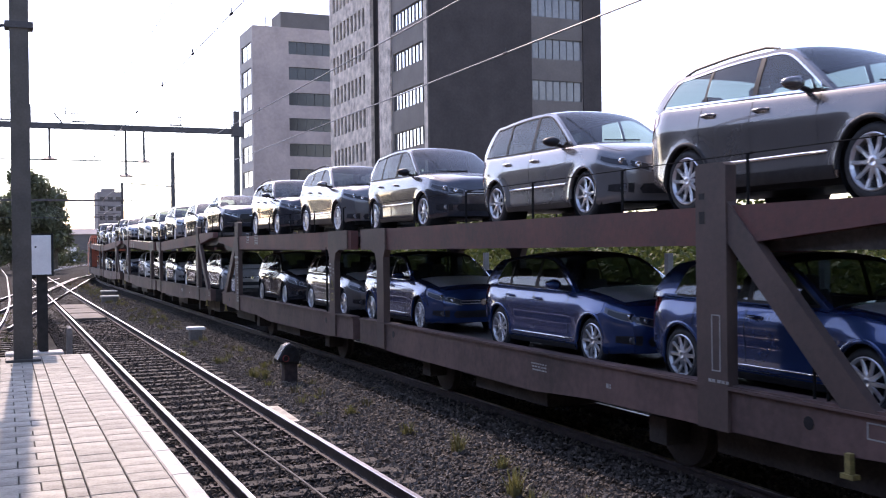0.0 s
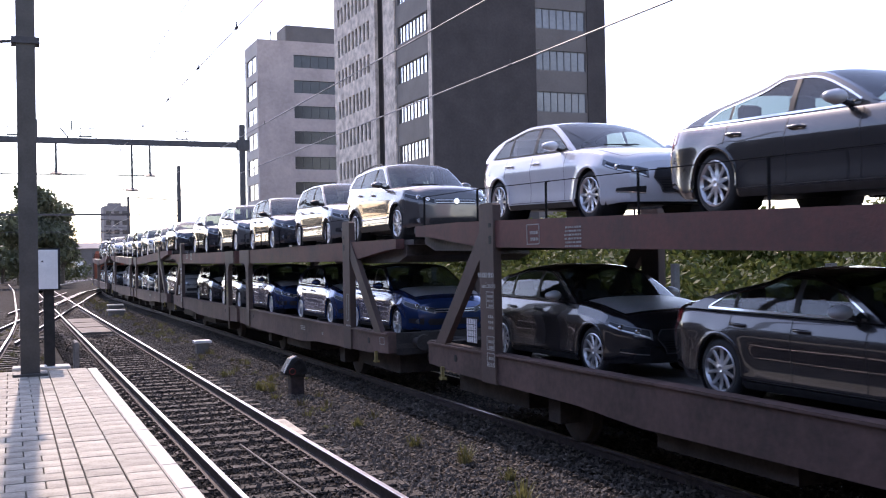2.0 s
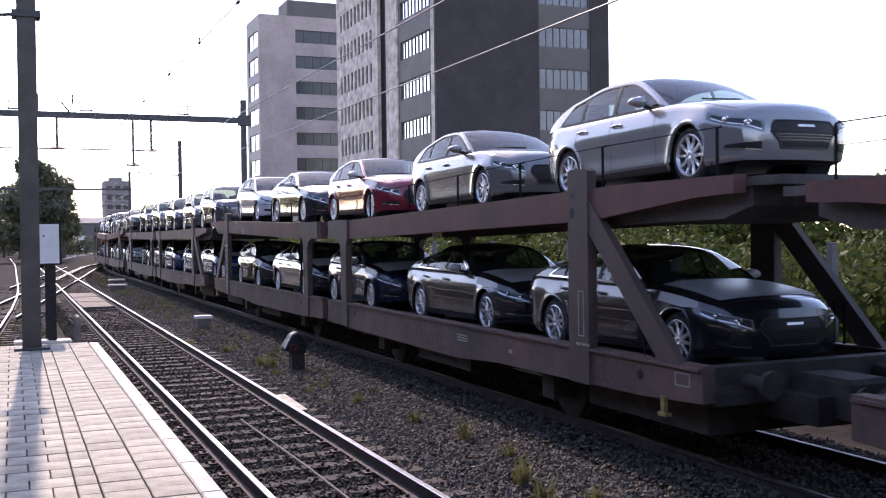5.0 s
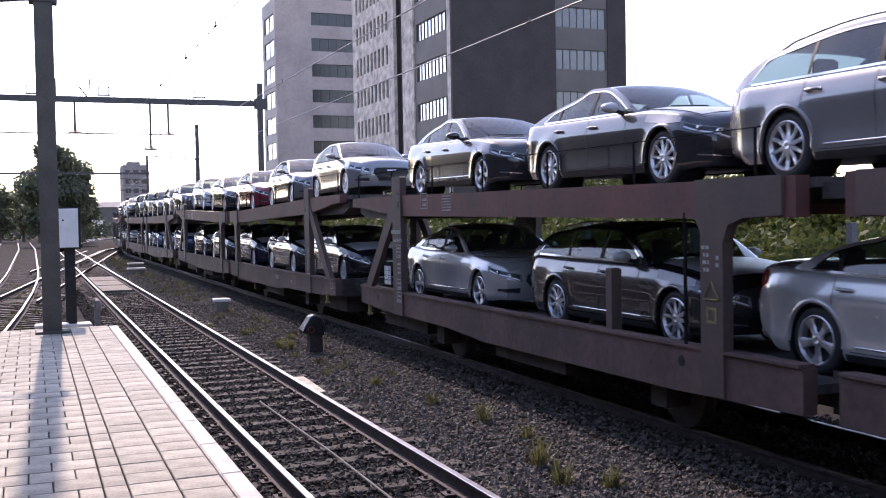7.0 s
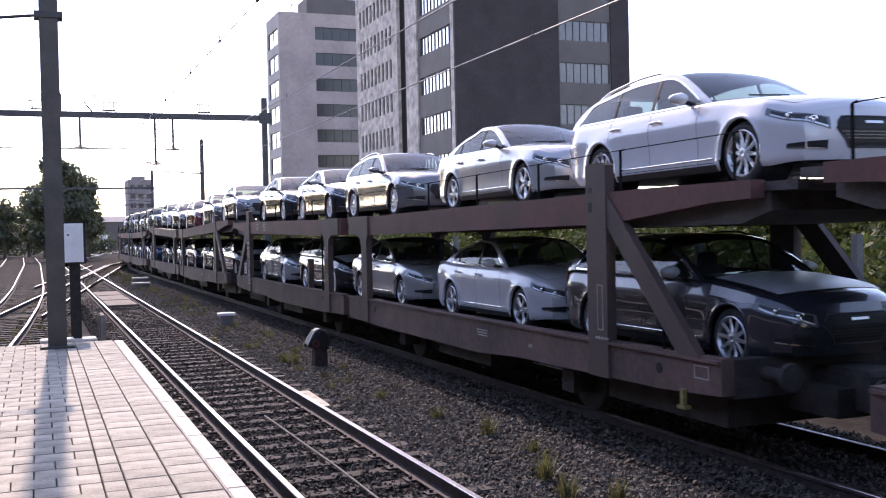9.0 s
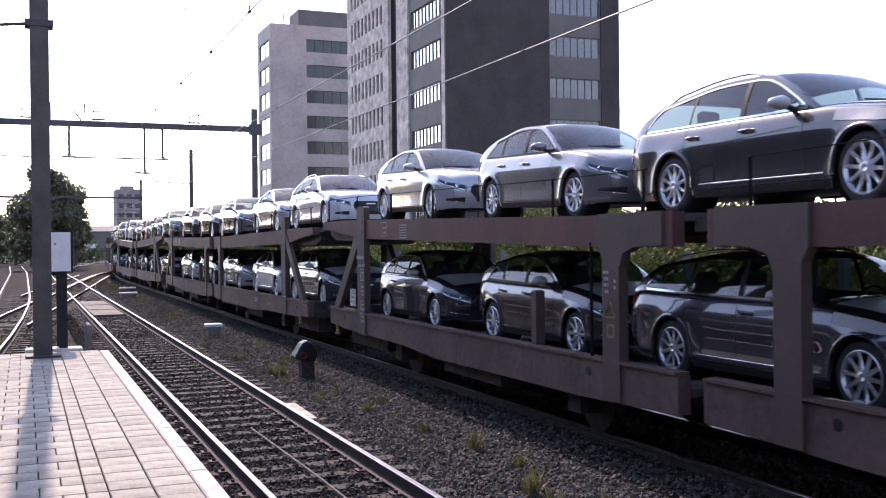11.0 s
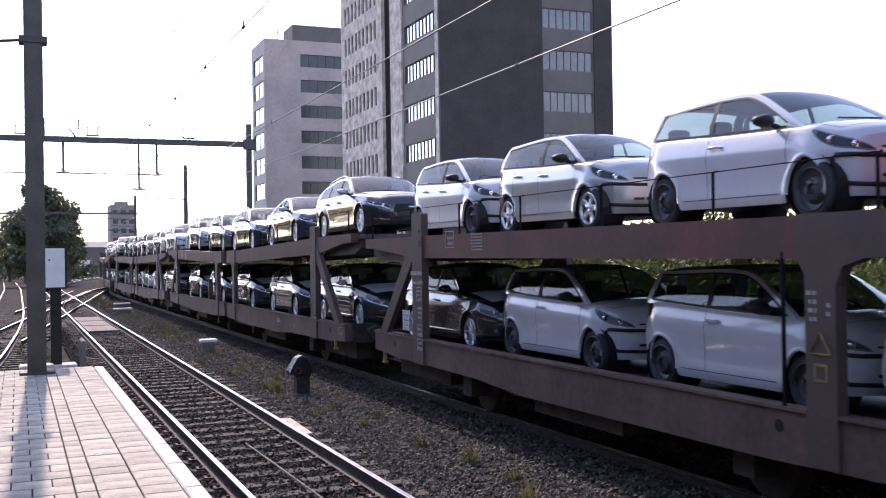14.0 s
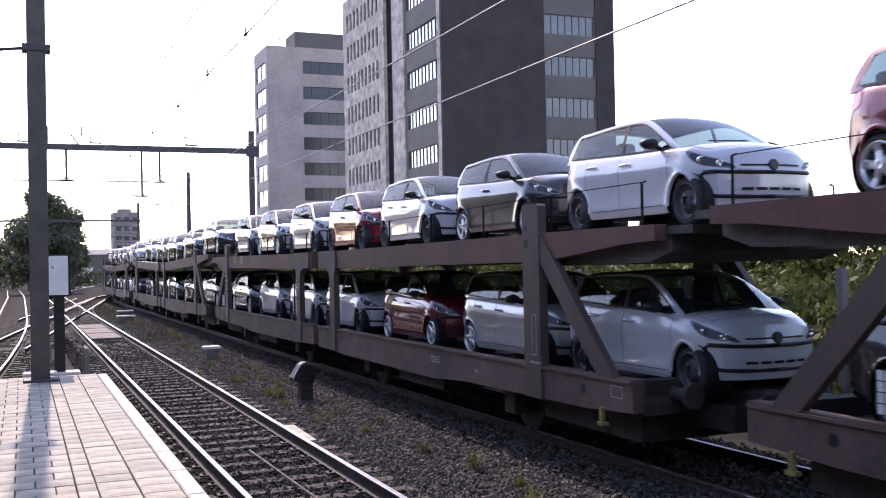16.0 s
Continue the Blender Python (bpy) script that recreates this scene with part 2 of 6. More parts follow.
# ---- ground ----
g = Mesh()
xs = [-1500, -400, -120, -40, -15, -6, 0, 1.2, 1.6, 5.9, 6.3, 9.6, 10.4, 14, 20, 45, 120, 400, 1500]
zs = {1.6: -0.24, 5.9: -0.24, 6.3: -0.3, 9.6: -0.3, 1.2: -0.26, 0: -0.3}
ys = [-400, -60, -10, 0, 5, 10, 15, 20, 30, 45, 60, 90, 140, 300, 800, 2500]
g.grid([[(x, y, zs.get(x, -0.4)) for x in xs] for y in ys])
ground = solid("ground", g, M["earth"], "brown gravelly railway ground with sparse weeds", "ground", kind="structure")
flip(ground.data)
bed = Mesh()
bed.grid([[(x, y, z) for x, z in ((1.0, -0.36), (1.45, -0.215), (4.6, -0.215), (5.3, -0.2), (6.5, -0.205), (6.8, -0.13), (9.3, -0.13), (9.9, -0.24), (12.2, -0.25), (12.6, -0.41))] for y in [-12 + 2.0 * i for i in range(45)]])
ballast = solid("ballast_bed", bed, M["ballast"], "grey-brown crushed stone ballast between the tracks", "ballast", kind="structure")

bed2 = Mesh()
bed2.grid([[(x, y, z) for x, z in ((-14.0, -0.39), (-9.0, -0.23), (0.9, -0.23), (1.3, -0.36))] for y in [18.8 + 4.0 * i for i in range(40)]])
ballast2 = solid("ballast_bed", bed2, M["ballast"], "dark crushed stone ballast at the junction", "ballast", kind="structure")
bed3 = Mesh()
bed3.grid([[(along(s, XN)[0] + o, along(s, XN)[1], z) for o, z in ((-2.0, -0.37), (-1.6, -0.235), (7.0, -0.235), (7.6, -0.37))] for s in [76 + 6.0 * i for i in range(28)]])
ballast3 = solid("ballast_bed", bed3, M["ballast"], "dark crushed stone ballast on the bend", "ballast", kind="structure")

bed4 = Mesh()
bed4.grid([[(x, y, z) for x, z in ((0.4, -0.37), (0.8, -0.24), (8.0, -0.24), (8.6, -0.37))] for y in [75 + 6.0 * i for i in range(20)]])
solid("ballast_bed", bed4, M["ballast"], "dark crushed stone ballast beyond the junction", "ballast", kind="structure")

RAIL = [(-0.07, -0.17), (0.07, -0.17), (0.07, -0.155), (0.012, -0.135), (0.012, -0.05), (0.036, -0.035), (0.036, -0.006), (0.03, -0.002), (-0.03, -0.002), (-0.036, -0.006), (-0.036, -0.035), (-0.012, -0.05), (-0.012, -0.135), (-0.07, -0.155)]


def rail(parent, line, name="rail"):
    """A steel rail along (x, y) points: rusty web and foot, worn bright running face."""
    b, t = Mesh(), Mesh()
    rows, top = [], []
    for i, (x, y) in enumerate(line):
        x1, y1 = line[min(i + 1, len(line) - 1)]
        x2, y2 = line[max(i - 1, 0)]
        d = Vector((x1 - x2, y1 - y2)).normalized()
        n = Vector((d.y, -d.x))
        rows.append([(x + n.x * o, y + n.y * o, z) for o, z in RAIL + RAIL[:1]])
        top.append([(x + n.x * o, y + n.y * o, z) for o, z in ((-0.033, -0.004), (-0.027, 0.002), (0.027, 0.002), (0.033, -0.004))])
    b.grid(rows)
    t.grid(top)
    r = part(name, b, M["railside"], parent)
    part("running_face", t, M["railtop"], r, "bright worn steel running face")
    return r


def track(label, centre, gauge=1.505):
    tr = thing("railway_track", label, "railway track", kind="structure")
    for side in (-1, 1):
        pts = []
        for i, (x, y) in enumerate(centre):
            x1, y1 = centre[min(i + 1, len(centre) - 1)]
            x2, y2 = centre[max(i - 1, 0)]
            d = Vector((x1 - x2, y1 - y2)).normalized()
            pts.append((x + d.y * side * gauge / 2, y - d.x * side * gauge / 2))
        rail(tr, pts)
    return tr


near_line = [(XN + max(0, y - 100) ** 2 / 700, y) for y in (-12, 10, 30, 50, 76, 90, 100, 108, 116, 124, 132, 140, 150, 160, 170, 185, 200)]
train_line = [along(s, XT)[:2] for s in (-60, -20, 10, 40, 76, 86, 96, 106, 116, 130, 150, 170, 200, 240, 280)]
near = track("straight track with bright worn rails on dark wooden sleepers", near_line)
far = track("rusty-sided track under the car transporter train", train_line)
cross_line = [(-0.65 + (y - 36) * 0.118, y) for y in (36, 46, 56, 66, 76, 86, 96)] + [along(112, XT)[:2]]
cross = track("diagonal crossover track with bright rails", cross_line)
cross2 = track("second crossover of bright rails", [(0.6 + (y - 58) * 0.12, y) for y in (58, 66, 74, 82, 90, 98)])
left = track("curving bright-railed track past the platform end", [(left_line(y), y) for y in (-10, 0, 8, 16, 24, 32, 40, 48, 56, 64, 80, 110, 150)])
left2 = track("outer curving track with bright rails", [(left_line(y) - 3.6 - 0.0009 * max(0, 60 - y) ** 2, y) for y in (-10, 8, 16, 24, 32, 40, 48, 56, 64, 80, 110, 150)])

slip = track("inner curved slip rails of the junction", [(3.03, 56), (3.12, 60), (3.28, 65), (3.55, 70), (3.98, 75.5), (4.6, 81.5), (5.3, 87)])
slip2 = track("outer curved slip rails of the junction", [(1.83, 57), (2.25, 60.5), (2.62, 64), (2.9, 68), (3.06, 72.5), (3.12, 79), (3.1, 86)])

GZ = -0.4
# ---- platform ----
PZ, PX, PEND = 0.76, 1.31, 18.2
slab = Mesh()
slab.box(-2.6, PX - 0.01, -8, PEND, -0.4, PZ - 0.05)
platform = solid("platform", slab, M["joint"], "paved station platform with a pale edge of concrete slabs", "platform", kind="structure")
front = Mesh().box(PX - 0.012, PX - 0.004, -8, PEND, -0.3, PZ - 0.09)
part("platform_wall", front, M["concrete"], platform, "grey concrete platform side")
endstrip = Mesh().chbox(0.0, 0.55, PEND + 0.05, PEND + 0.5, -0.3, 0.80, 0.02)
solid("concrete_block", endstrip, M["kerb"], "pale concrete block at the platform end", "concrete block")

# ---- unseen blocks on the camera's other side, added to dim sky light and reflections ----
st = thing("station_building", "unseen dark block added beside the platform to cut sky light", "building")
part("wall", Mesh().box(-16, -9.5, -90, 62, GZ, 8.5), M["spandrel"], st)
part("roof", Mesh().box(-16.4, -8.2, -90.4, 62.4, 8.5, 8.9), M["spandrel"], st)

# slab and columns added out of view: they darken the cars' ambient light
part("platform_canopy", Mesh().box(-8.2, 2.0, -75, -3, 4.7, 5.0).box(-8.2, -0.6, -3, 9.5, 4.7, 5.0), M["spandrel"], st, "unseen slab added overhead to dim the train's near side")
for cy in (6, -8, -22, -34, -46):
    part("canopy_column", Mesh().box(-2.1, -1.85, cy - 0.12, cy + 0.12, 0.7, 4.7), M["mast"], st)

# ---- buildings ----
def wall(mesh, axis, plane, inward, u0, u1, z0, z1, holes, thick=0.3):
    """A wall in the plane axis = plane with rectangular openings (u0, u1, z0, z1) through it."""
    us = sorted({u0, u1, *[h[0] for h in holes], *[h[1] for h in holes]})
    zz = sorted({z0, z1, *[h[2] for h in holes], *[h[3] for h in holes]})
    p, q = sorted((plane, plane + inward * thick))
    for i in range(len(zz) - 1):
        run = None
        for j in range(len(us)):
            solidcell = j < len(us) - 1 and not any(h[0] - 1e-6 <= us[j] and us[j + 1] <= h[1] + 1e-6 and h[2] - 1e-6 <= zz[i] and zz[i + 1] <= h[3] + 1e-6 for h in holes)
            if solidcell and run is None:
                run = us[j]
            if not solidcell and run is not None:
                if axis == "x":
                    mesh.box(p, q, run, us[j], zz[i], zz[i + 1])
                else:
                    mesh.box(run, us[j], p, q, zz[i], zz[i + 1])
                run = None
    return mesh


def window(parent, axis, plane, inward, u0, u1, z0, z1, bars, glass, depth=0.22, bar=0.06, sash=None):
    """A framed window with mullions set back in its opening."""
    def b(mesh, a0, a1, c0, c1, d0, d1):
        p, q = sorted((plane + inward * d0, plane + inward * d1))
        return mesh.box(p, q, a0, a1, c0, c1) if axis == "x" else mesh.box(a0, a1, p, q, c0, c1)
    fr = Mesh()
    b(fr, u0, u1, z0, z0 + bar, depth - 0.06, depth + 0.04)
    b(fr, u0, u1, z1 - bar, z1, depth - 0.06, depth + 0.04)
    for i in range(bars + 1):
        u = u0 + (u1 - u0 - bar) * i / bars
        b(fr, u, u + bar, z0 + bar, z1 - bar, depth - 0.06, depth + 0.04)
    w = part("window", fr, sash or M["frame"], parent)
    part("pane", b(Mesh(), u0 + 0.01, u1 - 0.01, z0 + 0.01, z1 - 0.01, depth, depth + 0.02), glass, w)
    return w


slip = track("inner curved slip rails of the junction", [(3.03, 56), (3.12, 60), (3.28, 65), (3.55, 70), (3.98, 75.5), (4.6, 81.5), (5.3, 87)])
slip2 = track("outer curved slip rails of the junction", [(1.83, 57), (2.25, 60.5), (2.62, 64), (2.9, 68), (3.06, 72.5), (3.12, 79), (3.1, 86)])

GZ = -0.4
# dark brick tower
tower = thing("office_tower", "dark brick office tower with ribbon windows beside the railway", "office building")
TX, TY, TH = 29.5, 70.35, 27.4
side_h = [(71.4, 78.2, 0.55 + 3.25 * i, 2.0 + 3.25 * i) for i in range(1, 8)]
front_h = [(38.4, 42.9, 0.7 + 3.3 * i, 2.3 + 3.3 * i) for i in range(1, 8)]
w1 = Mesh()
wall(w1, "y", TY, 1, TX, 44.7, GZ, TH, [(38.3, 43.0, 3.2, TH - 1.0)])
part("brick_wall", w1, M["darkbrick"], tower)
w2 = Mesh()
wall(w2, "x", TX, 1, TY + 0.3, 81.3, GZ, TH, [(71.3, 78.6, 3.0, TH - 1.0)])
# side wall painted lighter than the front, as if light fell on it
part("side_wall", w2, M["litbrick"], tower, "grey-brown brick side wall painted lighter as if lit")
w3 = Mesh()
wall(w3, "y", TY, 1, 38.3, 43.0, 3.2, TH - 1.0, front_h)
bay = part("window_bay", w3, M["spandrel"], tower, "recessed grey bay with spandrels")
bay.location = (0, 0.12, 0)
w4 = Mesh()
wall(w4, "x", TX, 1, 71.3, 78.6, 3.0, TH - 1.0, [(a, b2, c, d) for a, b2, c, d in side_h])
bay2 = part("window_bay", w4, M["spandrel"], tower)
bay2.location = (0.14, 0, 0)
# solid near-black box stands in for the unlit rooms behind the windows
shell = Mesh().box(TX + 0.7, 44.3, TY + 0.8, 81.0, GZ, TH - 0.3)
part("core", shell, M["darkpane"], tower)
rest = Mesh().box(44.4, 44.7, TY + 0.3, 81.3, GZ, TH).box(TX + 0.3, 44.4, 81.0, 81.3, GZ, TH)
part("rear_wall", rest, M["darkbrick"], tower)
part("roof", Mesh().box(TX + 0.3, 44.4, TY + 0.3, 81.0, TH - 0.3, TH - 0.1), M["concrete"], tower)
for h in side_h:
    window(tower, "x", TX, 1, *h, 9, M["pane"], 0.3)
for h in front_h:
    window(tower, "y", TY, 1, *h, 7, M["blind"], 0.26, 0.05, M["blindframe"])

# brick slab block beyond it
block = thing("office_block", "weathered brick office block with rows of narrow windows", "office building")
bh = []
for r in range(9):
    z = 22.0 - 2.97 * (r - 1)
    for c in range(9):
        y = 84.9 + c * 1.08
        bh.append((y, y + 0.60, z, z + 1.66))
w5 = Mesh()
wall(w5, "x", 29.5, 1, 83.4, 95.3, GZ, 28.2, bh)
# same brick with the light painted into its colour
part("brick_wall", w5, M["litbrick"], block)
part("dark_strip", Mesh().box(30.1, 30.4, 81.3, 83.4, GZ, 27.0), M["darkbrick"], block, "dark recessed brick strip")
# black filling painted as the darkness of the rooms
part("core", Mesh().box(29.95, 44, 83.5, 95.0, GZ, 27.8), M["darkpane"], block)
part("rear_wall", Mesh().box(29.8, 44.3, 95.0, 95.3, GZ, 28.2).box(44, 44.3, 83.4, 95, GZ, 28.2).box(29.8, 44, 83.4, 83.6, GZ, 28.2), M["darkbrick"], block)
part("roof", Mesh().box(29.8, 44, 83.6, 95.0, 27.9, 28.1), M["concrete"], block)
for h in bh:
    window(block, "x", 29.5, 1, *h, 1, M["darkpane"], 0.2, 0.04)

# pale grey block further along
grey = thing("office_block", "pale grey panel office block with strip windows", "office building")
gh = [(34.1 + 0, 45.6, 27.5 - 3.3 * i, 29.15 - 3.3 * i) for i in range(8)]
zc = [GZ] + [v for h in gh[::-1] for v in h[2:]] + [30.9]
for i in range(len(zc) - 1):
    strip = Mesh().box(29.4, 62, 128, 128.3, zc[i], zc[i + 1]) if i % 2 == 0 else Mesh().box(29.4, 34.1, 128, 128.3, zc[i], zc[i + 1])
    part("wall_panel", strip, M["greypanel"], grey)
    if i % 2:
        part("wall_panel", Mesh().box(45.6, 62, 128, 128.3, zc[i], zc[i + 1]), M["greypanel"], grey)
gs = [(129.0, 134.6, 26.9 - 3.3 * i, 29.0 - 3.3 * i) for i in range(8)]
w7 = Mesh()
wall(w7, "x", 29.4, 1, 128.3, 135.6, GZ, 30.9, gs)
part("side_wall", w7, M["paleface"], grey, "sunlit pale side wall")
# near-black box in place of shaded rooms
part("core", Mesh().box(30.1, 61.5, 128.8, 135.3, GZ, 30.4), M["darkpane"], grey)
part("rear_wall", Mesh().box(29.7, 62, 135.3, 135.6, GZ, 30.9).box(61.7, 62, 128.3, 135.3, GZ, 30.9), M["greypanel"], grey)
part("roof", Mesh().box(29.7, 61.7, 128.3, 135.3, 30.5, 30.7), M["concrete"], grey)
part("plant_room", Mesh().box(33.6, 60, 130, 134.8, 30.7, 33.4), M["spandrel"], grey, "dark rooftop plant room")
part("antenna", Mesh().tube([(31.5, 129.5, 30.7), (31.5, 129.5, 32.6)], 0.05).tube([(31.2, 129.5, 32.0), (31.9, 129.5, 32.3)], 0.04), M["steel"], grey)
for h in gh:
    window(grey, "y", 128, 1, *h, 10, M["darkpane"], 0.2)
for h in gs:
    window(grey, "x", 29.4, 1, *h, 2, M["pane"], 0.15)

# small far tower and low shed
ft = thing("tower_block", "small hazy tower block on the horizon", "apartment building")
fx0, fx1, fy = 26.8, 34.6, 330.0
part("wall", Mesh().box(fx0, fx1, fy, fy + 12, GZ, 20.5), M["hazebuilding"], ft)
part("roof", Mesh().box(fx0 + 1.6, fx1 - 2.4, fy + 2, fy + 8, 20.5, 21.6), M["hazebuilding"], ft)
for i in range(6):
    for j in range(3):
        part("window", Mesh().box(fx0 + 0.7 + j * 2.4, fx0 + 2.2 + j * 2.4, fy - 0.05, fy + 0.05, 3 + i * 2.9, 4.4 + i * 2.9), M["darkpane"], ft)
shed = thing("shed", "low dark railway shed behind the junction", "shed")
part("wall", Mesh().box(8, 40, 250, 262, GZ, 6.2), M["spandrel"], shed)
part("roof", Mesh().prism([(249.5, 6.2), (262.5, 6.2), (256, 7.6)], 7.6, 40.4), M["hazebuilding"], shed)
part("door", Mesh().box(11.5, 15.5, 249.9, 250.1, 0, 3.2), M["white"], shed, "pale shed door")

# ---- overhead line ----
mast = thing("platform_mast", "tall grey steel mast standing on the platform end", "mast")
MXc, MYc = 0.265, 17.35
mm = Mesh().box(MXc - 0.14, MXc + 0.14, MYc - 0.13, MYc + 0.13, PZ, 9.5)
pm = part("column", mm, M["mast"], mast)
part("bracket", Mesh().box(MXc - 0.21, MXc + 0.21, MYc - 0.16, MYc + 0.16, 6.0, 6.1), M["steel"], mast)
part("cross_arm", Mesh().tube([(MXc - 0.2, MYc, 6.05), (MXc - 3.2, MYc + 1.0, 5.9)], 0.025), M["steel"], mast)
part("foot_plate", Mesh().chbox(MXc - 0.26, MXc + 0.26, MYc - 0.22, MYc + 0.22, PZ - 0.01, PZ + 0.04, 0.01), M["mast"], mast)

gantry = thing("catenary_gantry", "dark steel overhead-line gantry spanning the tracks", "gantry")
GYY = 50.0
part("post", Mesh().box(10.5, 10.76, GYY - 0.13, GYY + 0.13, -0.3, 9.25), M["steel"], gantry)
part("post", Mesh().box(-22.1, -21.8, GYY - 0.15, GYY + 0.15, -0.3, 9.25), M["steel"], gantry)
part("beam", Mesh().box(-22, 10.95, GYY - 0.14, GYY + 0.14, 8.12, 8.38), M["steel"], gantry)
part("bracket", Mesh().box(10.38, 10.95, GYY - 0.2, GYY + 0.2, 8.0, 8.5), M["steel"], gantry)
for hx, zb in ((2.0, 6.75), (6.2, 6.7), (5.37, 6.0), (-2.5, 6.75)):
    d = part("drop_tube", Mesh().tube([(hx, GYY, 8.15), (hx, GYY, zb)], 0.05), M["steel"], gantry)
    part("insulator", Mesh().lathe([(-0.02, 0.02), (0, 0.36), (0.08, 0.2), (0.16, 0.05)], hx, GYY, zb - 0.05, 12, "z"), M["steel"], d)
part("bracket_arm", Mesh().tube([(4.9, GYY, 6.03), (5.37, GYY, 6.03)], 0.03), M["steel"], gantry)
part("steady_wire", Mesh().tube([(-20, GYY, 6.68), (6.2, GYY, 6.68)], 0.03, 6), M["steel"], gantry)
for hx in (0.2, 3.3, 7.7):
    part("terminal", Mesh().box(hx - 0.3, hx + 0.3, GYY - 0.05, GYY + 0.05, 8.44, 8.5).tube([(hx - 0.22, GYY, 8.48), (hx - 0.22, GYY, 8.85)], 0.02).tube([(hx + 0.22, GYY, 8.48), (hx + 0.22, GYY, 8.85)], 0.02).tube([(hx - 0.4, GYY, 8.85), (hx + 0.4, GYY, 8.85)], 0.02), M["steel"], gantry)
part("horn", Mesh().tube([(1.2, GYY, 8.4), (1.2, GYY, 9.2)], 0.03).tube([(2.55, GYY, 8.4), (2.2, GYY, 8.85)], 0.03).tube([(2.5, GYY, 8.4), (2.7, GYY, 8.8), (2.7, GYY, 9.2)], 0.03), M["steel"], gantry)

for px, py, top in ((11.3, 75.0, 9.5), (11.6, 112.0, 9.6), (13.9, 134.0, 8.6)):
    lm = thing("line_mast", "slim dark overhead-line mast beside the train's track", "mast", "line masts")
    part("column", Mesh().tube([(px, py, -0.3), (px, py, top)], [0.2, 0.13], 8), M["steel"], lm)
    part("cross_arm", Mesh().tube([(px, py, 7.0), (px - 3.0, py, 7.2)], 0.04, 6).tube([(px, py, 5.9), (px - 3.0, py, 6.0)], 0.03, 6), M["steel"], lm)
g2 = thing("catenary_gantry", "far thin overhead-line gantry", "gantry")
part("beam", Mesh().box(-30, 11.8, 111.9, 112.1, 7.6, 7.8), M["steel"], g2)
part("post", Mesh().box(-30.2, -30, 111.9, 112.1, -0.3, 8), M["steel"], g2)
part("steady_wire", Mesh().tube([(-30, 112, 5.9), (11.6, 112, 5.9)], 0.03, 6), M["steel"], g2)


def wire(label, x, z, r, clamps=(), sag=0.0):
    w = thing("overhead_wire", label, "wire")
    pts = [along(s, x)[:2] for s in [-20 + 5 * i for i in range(35)]]
    part("conductor", Mesh().tube([(a, b, z - sag * math.sin((b + 5) / 55 * math.pi) ** 2) for a, b in pts], r, 6, False), M["wire"], w)
    for c in clamps:
        part("clamp", Mesh().lathe([(-0.10, 0.008), (-0.05, 0.022), (0.05, 0.022), (0.10, 0.008)], x, c, z, 8, "y").tube([(x, c, z), (x, c, z + 0.09)], 0.01), M["steel"], w)
    return w


wire("contact wire over the train's track", XT, 5.72, 0.014, (15.2, 26.0, 27.0, 39.0))
wire("messenger wire over the train's track", XT, 7.03, 0.016, (26.5, 33.0), 0.0)
wire("contact wire over the near track", XN, 5.83, 0.007, (11.6, 14.4, 17.6, 21.2, 25.5, 31.0, 38))
wire("messenger wire over the near track", XN, 7.2, 0.007)

# ---- small lineside things ----
cab = thing("signal_box", "white-fronted equipment box on a black post", "equipment box", m=pose(-0.09, 0, 0.05))
part("post", Mesh().box(0.62, 0.80, 19.3, 19.5, -0.35, 2.2), M["black"], cab)
part("case", Mesh().box(0.52, 0.90, 19.2, 19.5, 2.0, 2.75), M["black"], cab)
part("door", Mesh().chbox(0.54, 0.86, 19.17, 19.2, 2.03, 2.72, 0.004), M["white"], cab, "white enamelled front panel")
part("lock", Mesh().box(0.59, 0.62, 19.15, 19.17, 2.5, 2.53), M["black"], cab)
part("foot", Mesh().chbox(0.5, 1.05, 19.1, 19.6, -0.35, 0.66, 0.02), M["kerb"], cab)
stake = thing("marker_post", "short grey marker post beside the track", "post")
part("board", Mesh().chbox(1.12, 1.2, 20.8, 21.5, -0.3, 1.0, 0.02), M["concrete"], stake)


